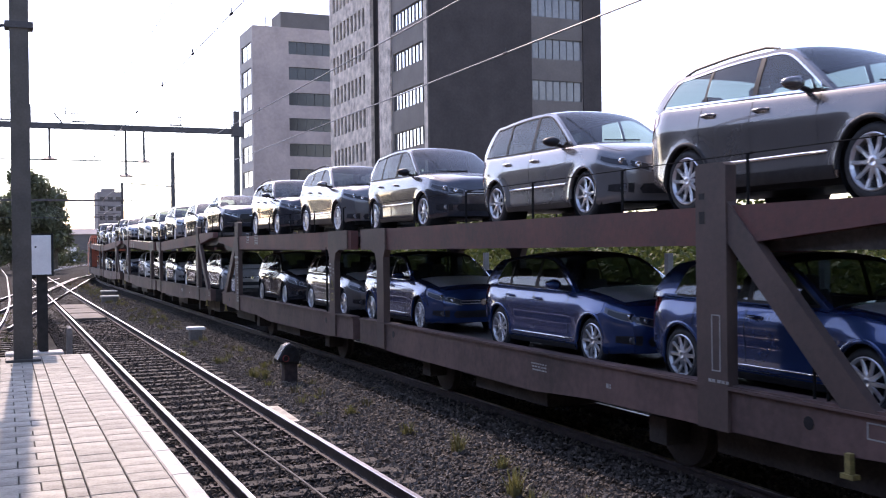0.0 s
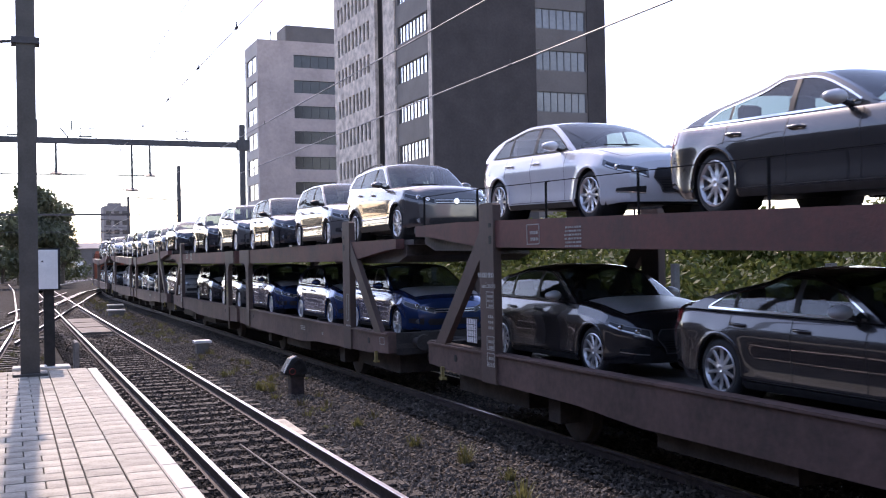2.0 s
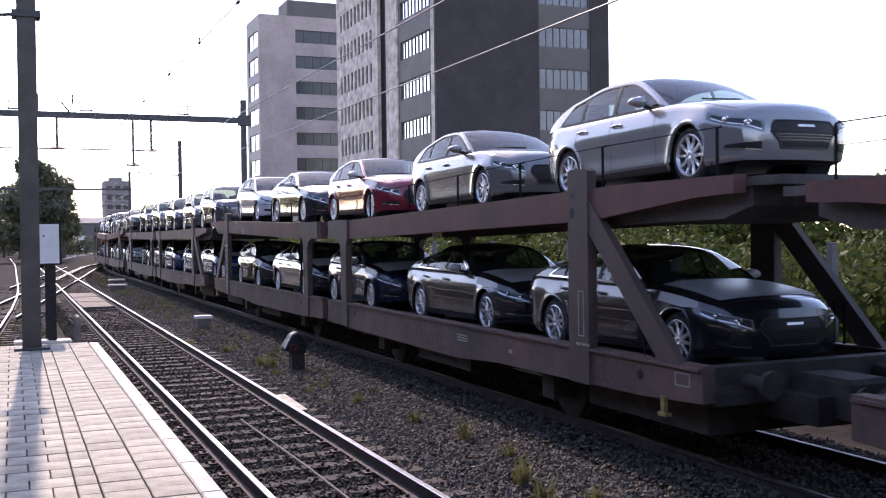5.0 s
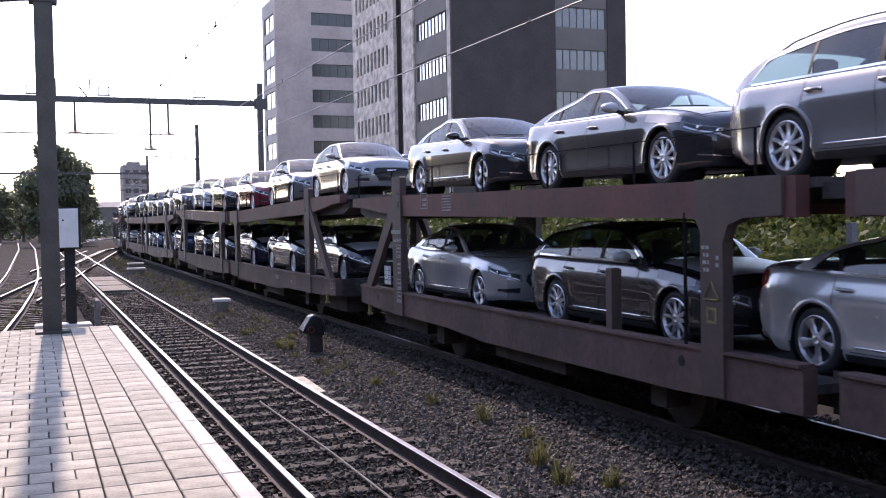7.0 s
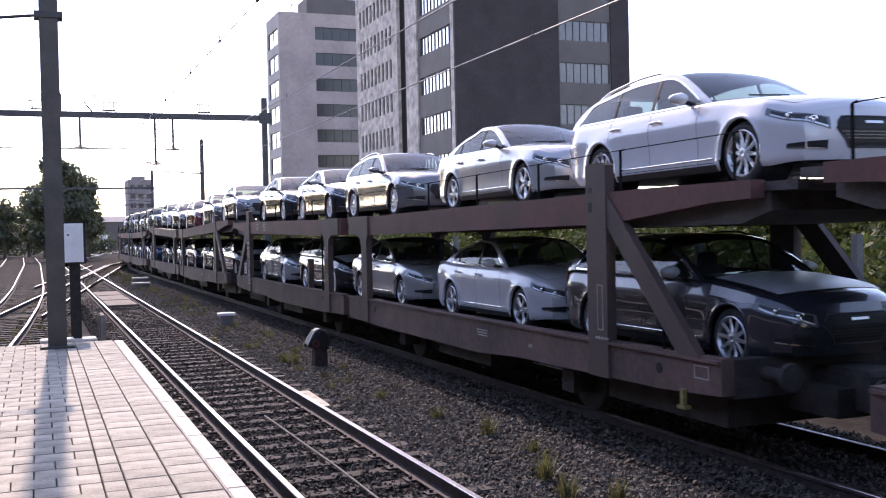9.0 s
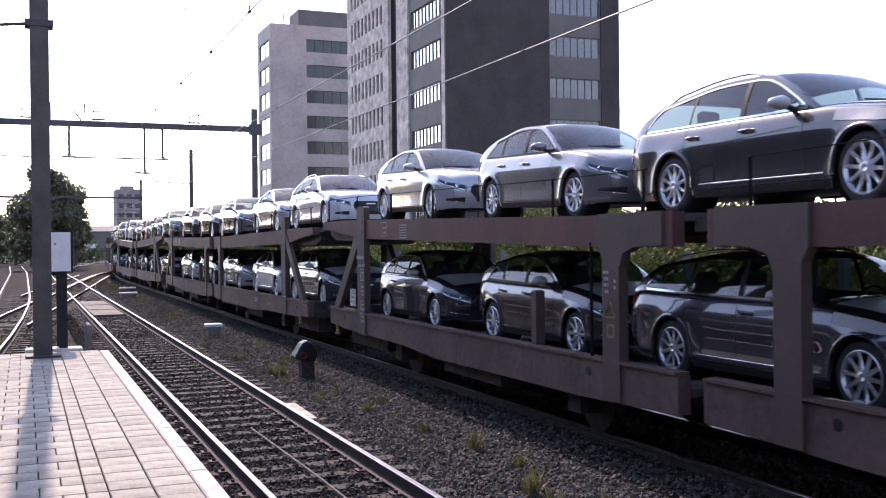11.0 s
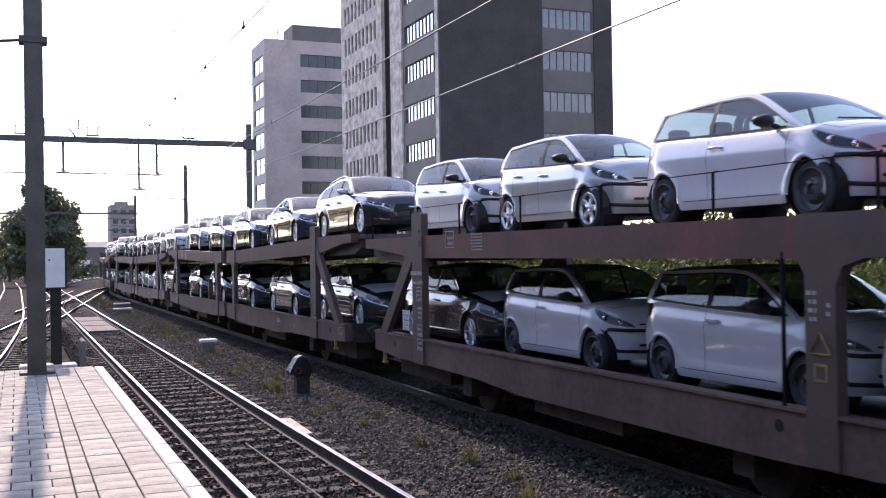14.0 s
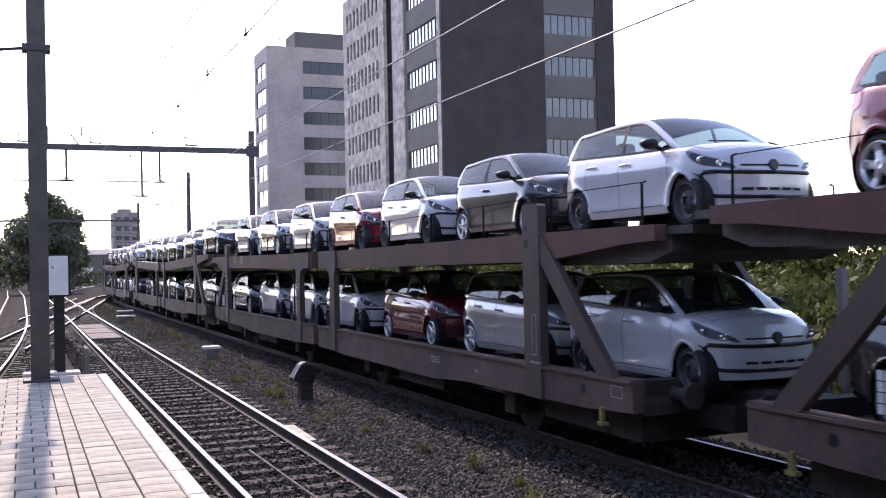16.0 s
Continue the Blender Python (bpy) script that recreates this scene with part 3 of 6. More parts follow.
def dwarf(x, y):
    d = thing("dwarf_signal", "red and black dwarf shunting signal on a brown base", "railway signal", m=pose(x, y, -0.24, 0, 0, 0))
    part("base", Mesh().chbox(-0.13, 0.13, -0.13, 0.13, 0, 0.42, 0.02), M["railside"], d)
    part("neck", Mesh().chbox(-0.16, 0.16, -0.15, 0.15, 0.40, 0.45, 0.01), M["black"], d)
    ring = [(-0.27, 0.46), (-0.10, 0.42), (0.16, 0.43), (0.20, 0.52), (0.17, 0.66), (0.09, 0.77), (-0.03, 0.82), (-0.13, 0.77), (-0.22, 0.63), (-0.29, 0.52)]
    hood = Mesh()
    hood.grid([[(u * k, v, 0.6 + (w - 0.6) * k) for u, w in ring + ring[:1]] for v, k in ((0.2, 0.75), (0.17, 0.95), (0.12, 1.0), (-0.12, 1.0), (-0.17, 0.96), (-0.2, 0.84))])
    hood.f += [tuple(range(0, 10)), tuple(range(64, 54, -1))]
    part("housing", hood, M["black"], d)
    for lx, lz in ((-0.13, 0.53), (-0.02, 0.69), (0.08, 0.53)):
        lens = part("lens_hood", Mesh().lathe([(0.03, 0.062), (-0.09, 0.066), (-0.09, 0.058), (0.03, 0.054)], lx, -0.17, lz, 14, "y"), M["red"] if lx < -0.1 else M["black"], d, "red lens hood" if lx < -0.1 else "black lens hood", True)
        part("lens", Mesh().lathe([(0.0, 0.056), (-0.012, 0.04), (-0.016, 0.0)], lx, -0.18, lz, 14, "y"), M["lamp"], lens, smooth=True)
    # white tube paints the glint along the housing's upper left edge
    part("rim", Mesh().tube([(-0.29, -0.17, 0.50), (-0.225, -0.17, 0.63), (-0.135, -0.17, 0.775), (-0.03, -0.17, 0.825)], 0.014, 6), M["white"], d, "hood rim painted white for its glint")
    part("side_lamp", Mesh().lathe([(0, 0.0), (0.02, 0.04), (0.05, 0.035), (0.06, 0)], 0.17, 0.05, 0.42, 10), M["white"], d)
    return d


dwarf(5.26, 20.0)
wb = thing("lineside_box", "small white-topped cable box in the ballast", "cable box", m=pose(5.2, 30.6, -0.24))
part("body", Mesh().box(-0.17, 0.17, -0.16, 0.16, 0, 0.34), M["concrete"], wb)
part("lid", Mesh().chbox(-0.24, 0.26, -0.2, 0.2, 0.34, 0.42, 0.02), M["white"], wb, "pale lid")
for bx, by in ((5.6, 62), (5.0, 55)):
    lb = thing("lineside_box", "grey cable box in the ballast", "cable box", m=pose(bx, by, -0.24))
    part("body", Mesh().box(-0.4, 0.4, -0.2, 0.2, 0, 0.3), M["concrete"], lb)
    part("lid", Mesh().chbox(-0.46, 0.46, -0.25, 0.25, 0.3, 0.38, 0.02), M["kerb"], lb)
panel = thing("crossing_panel", "worn tan timber panel lying between the rails", "track panel")
for i in range(9):
    part("board", Mesh().chbox(XN - 0.55, XN + 0.58, 41 + i * 1.25, 42.2 + i * 1.25, -0.2, -0.10 - 0.01 * (i % 3), 0.015), M["plank"], panel)
cb = thing("track_cable", "thin grey cable lying between the rails", "cable")
part("cable", Mesh().tube([(3.0, 14.6, -0.13), (3.05, 11, -0.12), (3.05, 8.5, -0.13), (3.1, 5, -0.13)], 0.012, 6), M["concrete"], cb)
pk = thing("wooden_plank", "weathered splintered plank beside the rail", "plank")
part("plank", Mesh().prism([(15.2, -0.2), (16.5, -0.16), (16.6, -0.13), (15.2, -0.17)], 3.98, 4.16), M["paver"], pk)

# ---- cars ----
SPEC = {
    # length, width, height, wheelbase, front overhang, tyre radius, belt and nose heights; along the car: foot of the windscreen,
    # its head, the roof's end, foot of the rear window, end of the side windows and its slope; drop of the roof's end
    "hatch":   dict(L=4.26, W=1.80, H=1.47, wb=2.63, fo=0.86, r=0.318, belt=0.95, nose=0.79, cowl=0.88, rf=0.10, rr=-1.62, rb=-2.03, ge=-1.52, gk=2.0, drop=0.10, pb=-0.24, pc=-1.06, rim=10, doors=4),
    "sport":   dict(L=4.31, W=1.79, H=1.45, wb=2.63, fo=0.87, r=0.322, belt=0.95, nose=0.78, cowl=0.86, rf=0.06, rr=-1.48, rb=-2.03, ge=-1.62, gk=1.0, drop=0.14, pb=-0.26, pc=-1.06, rim=10, doors=4),
    "mpv":     dict(L=4.21, W=1.76, H=1.61, wb=2.58, fo=0.88, r=0.320, belt=1.00, nose=0.84, cowl=0.98, rf=0.16, rr=-1.64, rb=-1.98, ge=-1.76, gk=2.2, drop=0.07, pb=-0.20, pc=-1.02, rim=8, doors=4),
    "suv":     dict(L=4.37, W=1.81, H=1.65, wb=2.60, fo=0.89, r=0.352, belt=1.07, nose=0.95, rise=0.12, cowl=0.84, rf=0.12, rr=-1.72, rb=-2.03, ge=-1.80, gk=2.1, drop=0.07, pb=-0.24, pc=-1.04, rim=10, doors=4),
    "sedan":   dict(L=4.72, W=1.83, H=1.44, wb=2.81, fo=0.88, r=0.330, belt=0.95, nose=0.78, cowl=0.84, rf=0.02, rr=-1.10, rb=-1.80, ge=-1.52, gk=0.75, drop=0.13, pb=-0.28, pc=-1.16, rim=5, doors=4, deck=1.03),
    "coupe":   dict(L=4.71, W=1.85, H=1.41, wb=2.81, fo=0.88, r=0.335, belt=0.94, nose=0.77, cowl=0.78, rf=-0.04, rr=-1.12, rb=-2.08, ge=-1.66, gk=0.55, drop=0.15, pb=-0.32, pc=-1.22, rim=10, doors=4, deck=1.00),
    "estate":  dict(L=4.86, W=1.86, H=1.47, wb=2.86, fo=0.91, r=0.338, belt=0.96, nose=0.79, cowl=0.84, rf=0.04, rr=-1.86, rb=-2.34, ge=-2.06, gk=1.3, drop=0.13, pb=-0.28, pc=-1.18, rim=10, doors=4),
    "city":    dict(L=3.50, W=1.65, H=1.445, wb=2.40, fo=0.555, r=0.292, belt=0.93, nose=0.86, rise=0.075, cowl=1.04, rf=0.22, rr=-1.42, rb=-1.66, ge=-1.48, gk=3.6, drop=0.045, pb=-0.16, pc=-9, rim=0, doors=4),
    "city3":   dict(L=3.50, W=1.65, H=1.445, wb=2.40, fo=0.555, r=0.292, belt=0.93, nose=0.86, rise=0.075, cowl=1.04, rf=0.22, rr=-1.42, rb=-1.66, ge=-1.48, gk=3.2, drop=0.045, pb=-0.36, pc=-9, rim=0, doors=2),
}
LEVELS = [0, 0.04, 0.1, 0.17, 0.26, 0.36, 0.46, 0.56, 0.66, 0.73, 0.78, 0.84, 0.92, 1.0]
BULGE = ([0, 0.05, 0.12, 0.22, 0.34, 0.5, 0.64, 0.74, 0.79, 0.88, 1.0], [0.945, 0.972, 0.984, 0.975, 0.972, 0.982, 0.994, 1.0, 0.992, 0.968, 0.93])
ACROSS = [1, 0.985, 0.955, 0.90, 0.80, 0.62, 0.40, 0.2]
ACROSS = ACROSS + [0] + [-w for w in ACROSS[::-1]]


def smoothstep(a, b, t):
    t = min(1, max(0, (t - a) / (b - a)))
    return t * t * (3 - 2 * t)


def spline(pts, n=8):
    """A smooth line through (a, z) points."""
    P = [pts[0]] + list(pts) + [pts[-1]]
    out = []
    for i in range(1, len(P) - 2):
        for k in range(n):
            t = k / n
            q = []
            for c in (0, 1):
                p0, p1, p2, p3 = (P[i + j][c] for j in (-1, 0, 1, 2))
                q.append(0.5 * (2 * p1 + (p2 - p0) * t + (2 * p0 - 5 * p1 + 4 * p2 - p3) * t * t + (3 * p1 - p0 - 3 * p2 + p3) * t ** 3))
            out.append(tuple(q))
    return out + [pts[-1]]


class Car:
    """Body surface of one car model. a runs forward, y to the side, z up from the ground."""

    def __init__(s, kind):
        q = SPEC[kind]
        s.kind = kind
        s.L, s.W, s.H, s.wb, s.fo, s.r, s.belt, s.nose = (q[i] for i in ("L", "W", "H", "wb", "fo", "r", "belt", "nose"))
        s.cowl, s.rf, s.rr, s.rb, s.rim, s.doors = (q[i] for i in ("cowl", "rf", "rr", "rb", "rim", "doors"))
        s.ge, s.gk, s.pb, s.pc = (q[i] for i in ("ge", "gk", "pb", "pc"))
        s.af, s.ar = s.wb / 2 + s.fo, s.wb / 2 + s.fo - s.L
        s.R = s.r + 0.04
        deck, rise = q.get("deck"), q.get("rise", 0.025)
        b, n, H = s.belt, s.nose, s.H
        prof = [(s.af, n - 0.09), (s.af - 0.06, n - 0.025), (s.af - 0.18, n + 0.02), (s.af - 0.45, n + 0.075), (max(s.cowl + 0.25, 1.08), b - 0.005), (s.cowl - 0.1, b + 0.015), (0, b + 0.015 + 0.35 * rise), (s.rb + 0.6, b + 0.025 + 0.9 * rise)]
        if deck:
            prof += [(s.rb, deck), (s.ar + 0.15, deck - 0.0), (s.ar + 0.05, deck - 0.05), (s.ar, deck - 0.22)]
        else:
            prof += [(s.rb + 0.12, b + 0.035 + rise), (s.ar + 0.07, b + 0.01 + rise), (s.ar + 0.03, b - 0.08 + rise), (s.ar, b - 0.30 + rise)]
        dense = sorted(spline(prof))
        s.pa, s.pz = np.array([p[0] for p in dense]), np.array([p[1] for p in dense])
        e = H - 0.05
        zr = s.shoulder(s.rb) + 0.005
        zf = s.shoulder(s.cowl) + 0.005
        line = [(s.cowl, zf), (s.cowl * 0.5 + s.rf * 0.5, zf * 0.5 + (e - 0.05) * 0.5 + 0.035), (s.rf, e - 0.045), (s.rf - 0.4, e - 0.006), (s.rf * 0.5 + s.rr * 0.5, e - 0.008), (s.rr + 0.3, e - q["drop"] * 0.62), (s.rr, e - q["drop"]),
                (s.rr * 0.45 + s.rb * 0.55, (e - q["drop"]) * 0.48 + zr * 0.52 + 0.03), (s.rb, zr)]
        s.line = spline(line, 7)
        s.oa, s.oz = np.array([p[0] for p in s.line][::-1]), np.array([p[1] for p in s.line][::-1])

    def top(s, a):
        return float(np.interp(a, s.pa, s.pz))

    def shoulder(s, a):
        return s.top(a) - 0.05

    def hw(s, a):
        d, e = s.af - a, a - s.ar
        f = 1.0
        if d < 0.62:
            f -= 0.20 * (1 - d / 0.62) ** 2.3
        if e < 0.55:
            f -= 0.12 * (1 - e / 0.55) ** 2.4
        f -= 0.015 * smoothstep(0.6, 1.6, abs(a))
        return s.W / 2 * f

    def low(s, a):
        z = 0.18 if s.kind != "suv" else 0.24
        return z + 0.03 * smoothstep(s.af - 0.4, s.af, a) + 0.10 * smoothstep(s.ar + 0.5, s.ar, a)

    def half(s, a, z):
        """Half the width at a and z."""
        zb, zs = s.low(a), s.shoulder(a)
        u = min(1, max(0, (z - zb) / (zs - zb)))
        y = s.hw(a) * float(np.interp(u, *BULGE))
        for c in (s.wb / 2, -s.wb / 2):
            d = math.hypot(a - c, z - s.r)
            if d < s.R + 0.16:
                y += 0.022 * max(0, 1 - max(0, d - s.R) / 0.16) ** 2
        return y

    def place(s, a, y, z):
        """Bows the nose and the tail in plan and leans them."""
        y0 = abs(y)
        f = smoothstep(s.af - 0.85, s.af, a)
        r = smoothstep(s.ar + 0.6, s.ar, a)
        hf, hr = s.W * 0.39, s.W * 0.42
        g = a - f * (0.17 * min(1.1, y0 / hf) ** 2.5 + 0.05 * min(1, max(0, (0.42 - z) / 0.22)) ** 1.6 + 0.06 * smoothstep(s.nose - 0.28, s.nose, z))
        g += r * (0.10 * min(1.1, y0 / hr) ** 2.5 + 0.05 * min(1, max(0, (0.45 - z) / 0.2)))
        return Vector((y, -g, z))

    def deckline(s, a, w):
        """Height of the hood or deck at w (-1 to 1) across."""
        return s.shoulder(a) + 0.05 * max(0, 1 - abs(w) ** 7) ** 0.62 + 0.045 * (1 - w * w)

    def hood(s, a, w, off=0.0):
        zs = s.shoulder(a)
        return s.place(a, w * s.half(a, zs), s.deckline(a, w)) + Vector((0, 0, off))

    def side(s, a, z, side, off=0.0):
        return s.place(a, side * (s.half(a, z) + off), z)

    def around(s, q, z):
        """A point q metres round from the middle of the nose along the front and the side."""
        hf = s.half(s.af, z)
        if abs(q) <= hf:
            return s.place(s.af, q, z)
        a = s.af - (abs(q) - hf)
        return s.place(a, math.copysign(s.half(a, min(z, s.shoulder(a))), q), min(z, s.shoulder(a)))

    def proud(s, q, z, off):
        p = s.around(q, z)
        n = (s.around(q + 0.01, z) - s.around(q - 0.01, z)).cross(s.around(q, z + 0.01) - s.around(q, z - 0.01))
        n = n.normalized() if n.length > 1e-9 else Vector((0, -1, 0))
        if n.y > 0 and abs(n.y) > abs(n.x):
            n = -n
        if n.x * p.x < 0 and abs(n.x) >= abs(n.y):
            n = -n
        return p + n * off

    def wrap(s, q0, q1, lo, hi, off, side=1, na=10, nv=4):
        """A piece of skin round the nose; lo and hi give its heights over its length."""
        rows = []
        for i in range(na + 1):
            t = i / na
            q = side * (q0 + (q1 - q0) * t)
            rows.append([s.proud(q, lo(t) + (hi(t) - lo(t)) * j / nv, off) for j in range(nv + 1)])
        return Mesh().grid(rows)

    def strip(s, a0, a1, z0, z1, off, side, na=6, nv=2):
        rows = []
        for i in range(na + 1):
            a = a0 + (a1 - a0) * i / na
            lo, hi = z0(a) if callable(z0) else z0, z1(a) if callable(z1) else z1
            rows.append([s.side(a, lo + (hi - lo) * j / nv, side, off) for j in range(nv + 1)])
        return Mesh().grid(rows)

    def stations(s):
        st = set()
        for c in (s.wb / 2, -s.wb / 2):
            for i in range(17):
                st.add(round(c + s.R * math.cos(math.pi * i / 16), 4))
            for d in (0.004, 0.05, 0.10, 0.16):
                st.add(round(c + s.R + d, 4))
                st.add(round(c - s.R - d, 4))
        for d in (0.0, 0.015, 0.04, 0.08, 0.13, 0.19, 0.26, 0.35, 0.5):
            st.add(round(s.af - d, 4))
            st.add(round(s.ar + d, 4))
        for i in range(30):
            st.add(round(s.ar + s.L * i / 30, 4))
        out = []
        for a in sorted(st):
            if not out or a - out[-1] > 0.0035:
                out.append(a)
        return out

    def row(s, a):
        zb, zs = s.low(a), s.shoulder(a)
        arch = 0
        for c in (s.wb / 2, -s.wb / 2):
            if abs(a - c) <= s.R:
                arch = s.r + math.sqrt(max(0, s.R ** 2 - (a - c) ** 2))
        zz = [min(zs - 0.004, max(arch, zb + (zs - zb) * u)) for u in LEVELS[:-1]] + [zs]
        left = [s.place(a, s.half(a, z), z) for z in zz]
        over = [s.hood(a, w) for w in ACROSS[1:-1]]
        return left, over, [Vector((-p.x, p.y, p.z)) for p in left[::-1]]

    def body(s):
        m = Mesh()
        st = s.stations()
        rows = []
        for a in st:
            l, o, r = s.row(a)
            rows.append([tuple(p) for p in (l + o + r)])
        n, nl = len(rows[0]), len(LEVELS)
        for r in rows:
            m.v += r
        for i in range(len(rows) - 1):
            open_top = st[i] > s.rb + 0.10 and st[i + 1] < s.cowl - 0.02
            for j in range(n - 1):
                if open_top and nl + 1 <= j < n - nl - 2:
                    continue
                q = i * n + j
                m.f.append((q, q + 1, q + n + 1, q + n))
        # the nose and tail faces
        for a in (s.af, s.ar):
            l, o, r = s.row(a)
            rows = []
            for p in l:
                rows.append([s.place(a, p.x * w, p.z) for w in ACROSS])
            rows.append([l[-1]] + o + [r[0]])
            m.grid(rows)
        return m

    def cabin(s, a, z):
        """Half the width of the glasshouse."""
        zs = s.shoulder(a)
        f = max(0, (z - zs) / (s.H - 0.05 - zs))
        yb = s.half(a, zs) * 0.985
        yt = s.W * 0.365 * (1 - 0.07 * smoothstep(-0.7, -2.0, a))
        return yb + (yt - yb) * f ** 1.3

    def glasshouse(s):
        """For each place along the side windows: foot, lower and upper edge of the glass, roof line."""
        marks = {s.cowl, s.rb}
        for c, w in ((s.pb, 0.035), (s.pc, 0.022)):
            marks |= {c - w, c + w}
        for i in range(41):
            marks.add(s.cowl + (s.rb - s.cowl) * i / 40)
        out = []
        for a in sorted((m for m in marks if s.rb - 1e-6 <= m <= s.cowl + 1e-6), reverse=True):
            zo = float(np.interp(a, s.oa, s.oz))
            sl = (float(np.interp(a + 0.02, s.oa, s.oz)) - float(np.interp(a - 0.02, s.oa, s.oz))) / 0.04
            zb = s.shoulder(a) + 0.004
            gb = min(zo, zb + 0.035)
            gt = min(zo - 0.050 * math.sqrt(1 + sl * sl), gb + (a - s.ge) * s.gk)
            out.append((a, min(zb, zo), gb, max(gb, gt), max(zo, gb)))
        return out


def car_thing(kind, colour, label, rimstyle="alloy", film=False, covers=False):
    c = Car(kind)
    premium = kind in ("sport", "sedan", "coupe", "estate")
    city = kind.startswith("city")
    ob = thing("car", label, "car", "cars on the transporter train")
    part("body", flip(c.body().data("body", colour, True)), colour, ob)
    # glasshouse sides
    gh = c.glasshouse()
    trim = M["chrome"] if kind in ("suv", "sedan", "estate", "coupe") else M["black"]
    for side in (-1, 1):
        fr, windows, pillars, run = Mesh(), [], [], None

        def pt(a, z, off=0.0):
            return (side * (c.cabin(a, z) + off), -a, z)
        fr.grid([[pt(g[0], g[1] - 0.01, 0.003), pt(g[0], g[2])] for g in gh])
        fr.grid([[pt(g[0], g[3] + (g[4] - g[3]) * k / 2) for k in range(3)] for g in gh])
        for g0, g1 in zip(gh, gh[1:]):
            mid = (g0[0] + g1[0]) / 2
            opening = max(g0[3] - g0[2], g1[3] - g1[2]) > 0.004
            post = abs(mid - c.pb) < 0.035 or abs(mid - c.pc) < 0.022
            if not opening:
                run = None
                continue
            if post:
                if run != "post":
                    pillars.append([g0])
                run = "post"
                pillars[-1].append(g1)
            else:
                if run != "glass":
                    windows.append([g0])
                run = "glass"
                windows[-1].append(g1)
        part("side_frame", fr, colour, ob, smooth=True)
        for cols in pillars:
            part("door_pillar", Mesh().grid([[pt(g[0], g[2] + (g[3] - g[2]) * k / 4, 0.004) for k in range(5)] for g in cols]), M["black"], ob, "black door pillar", True)
        for cols in windows:
            part("side_window", Mesh().grid([[pt(g[0], g[2] + (g[3] - g[2]) * k / 4, -0.004) for k in range(5)] for g in cols]), M["glass"], ob, "tinted side window", True)
        edge = [g for g in gh if g[3] - g[2] > 0.002]
        band = Mesh().grid([[pt(g[0], g[2] - 0.012, 0.007), pt(g[0], g[2] + 0.012, 0.007)] for g in edge])
        part("window_trim", band.grid([[pt(g[0], g[3] - 0.006, 0.006), pt(g[0], g[3] + 0.014, 0.006)] for g in edge]), trim, ob)
        card = Mesh().grid([[(side * c.half(a, z) * 0.90, -a, z) for z in (0.3, 0.6, c.shoulder(a) + 0.01)] for a in (c.cowl, 0.2, -0.6, -1.2, c.rb + 0.25)])
        part("door_card", card, M["seat"], ob, "dark inner door lining")
    # roof, windscreen and rear window in one flowing surface
    across = [-1, -0.95, -0.8, -0.6, -0.4, -0.2, 0, 0.2, 0.4, 0.6, 0.8, 0.95, 1]
    rows = []
    for a, z in c.line:
        if a >= c.rf:
            bow = 0.05 + 0.20 * (a - c.rf) / (c.cowl - c.rf)
        elif a <= c.rr:
            bow = -0.03 - 0.08 * (c.rr - a) / (c.rr - c.rb)
        else:
            bow = -0.03 + 0.08 * (a - c.rr) / (c.rf - c.rr)
        y = c.cabin(a, z)
        rows.append((a, [(w * y, -a - bow * (1 - w * w), z + 0.05 * (1 - abs(w) ** 2.6)) for w in across]))
    front = [r for a, r in rows if a >= c.rf - 1e-6]
    rear = [r for a, r in rows if a <= c.rr + 1e-6]
    shell = Mesh()
    nw, nr = len(across), len(rows)
    for a, r in rows:
        shell.v += r
    for i in range(nr - 1):
        screen, back = rows[i + 1][0] >= c.rf - 1e-6, rows[i][0] <= c.rr + 1e-6 and i < nr - 3
        for k in range(nw - 1):
            if screen and 1 <= k < nw - 2 or back and 2 <= k < nw - 3:
                continue
            q = i * nw + k
            shell.f.append((q, q + 1, q + nw + 1, q + nw))
    part("roof", shell, colour, ob, "roof with its corner pillars", smooth=True)
    part("windscreen", Mesh().grid([r[1:-1] for r in front]), M["screen"], ob, "raked windscreen", True)
    part("rear_window", Mesh().grid([r[2:-2] for r in rear[:-2]]), M["screen"], ob, smooth=True)
    part("wiper", Mesh().tube([(-0.45, -c.cowl - 0.16, c.belt + 0.06), (0.1, -c.cowl - 0.17, c.belt + 0.075)], 0.009, 5), M["black"], ob)
    # inside: dashboard, seats, steering wheel
    part("dashboard", Mesh().chbox(-c.W / 2 + 0.22, c.W / 2 - 0.22, -c.cowl - 0.08, -c.cowl + 0.36, 0.5, c.belt - 0.03, 0.05), M["seat"], ob)
    wheel_c = Vector((0.36, -c.cowl + 0.44, c.belt - 0.04))
    ring = [wheel_c + Vector((0.18 * math.cos(k * math.pi / 8), 0.07 * math.sin(k * math.pi / 8), 0.165 * math.sin(k * math.pi / 8))) for k in range(17)]
    part("steering_wheel", Mesh().tube(ring, 0.016, 6, False), M["black"], ob, smooth=True)
    lift = c.belt - 0.95
    for sx in (-0.36, 0.36):
        for sa in (-0.25, -1.05):
            ins = Mesh()
            ins.chbox(sx - 0.23, sx + 0.23, -sa - 0.3, -sa + 0.3, 0.3, 0.58 + lift, 0.05)
            ins.prism([(-sa + 0.16, 0.55 + lift), (-sa + 0.36, 0.55 + lift), (-sa + 0.48, 1.02 + lift), (-sa + 0.36, 1.04 + lift)], sx - 0.22, sx + 0.22)
            ins.chbox(sx - 0.12, sx + 0.12, -sa + 0.38, -sa + 0.48, 1.03 + lift, 1.20 + lift, 0.03)
            part("seat", ins, M["seat"], ob, "dark cabin seat")
    well = Mesh()
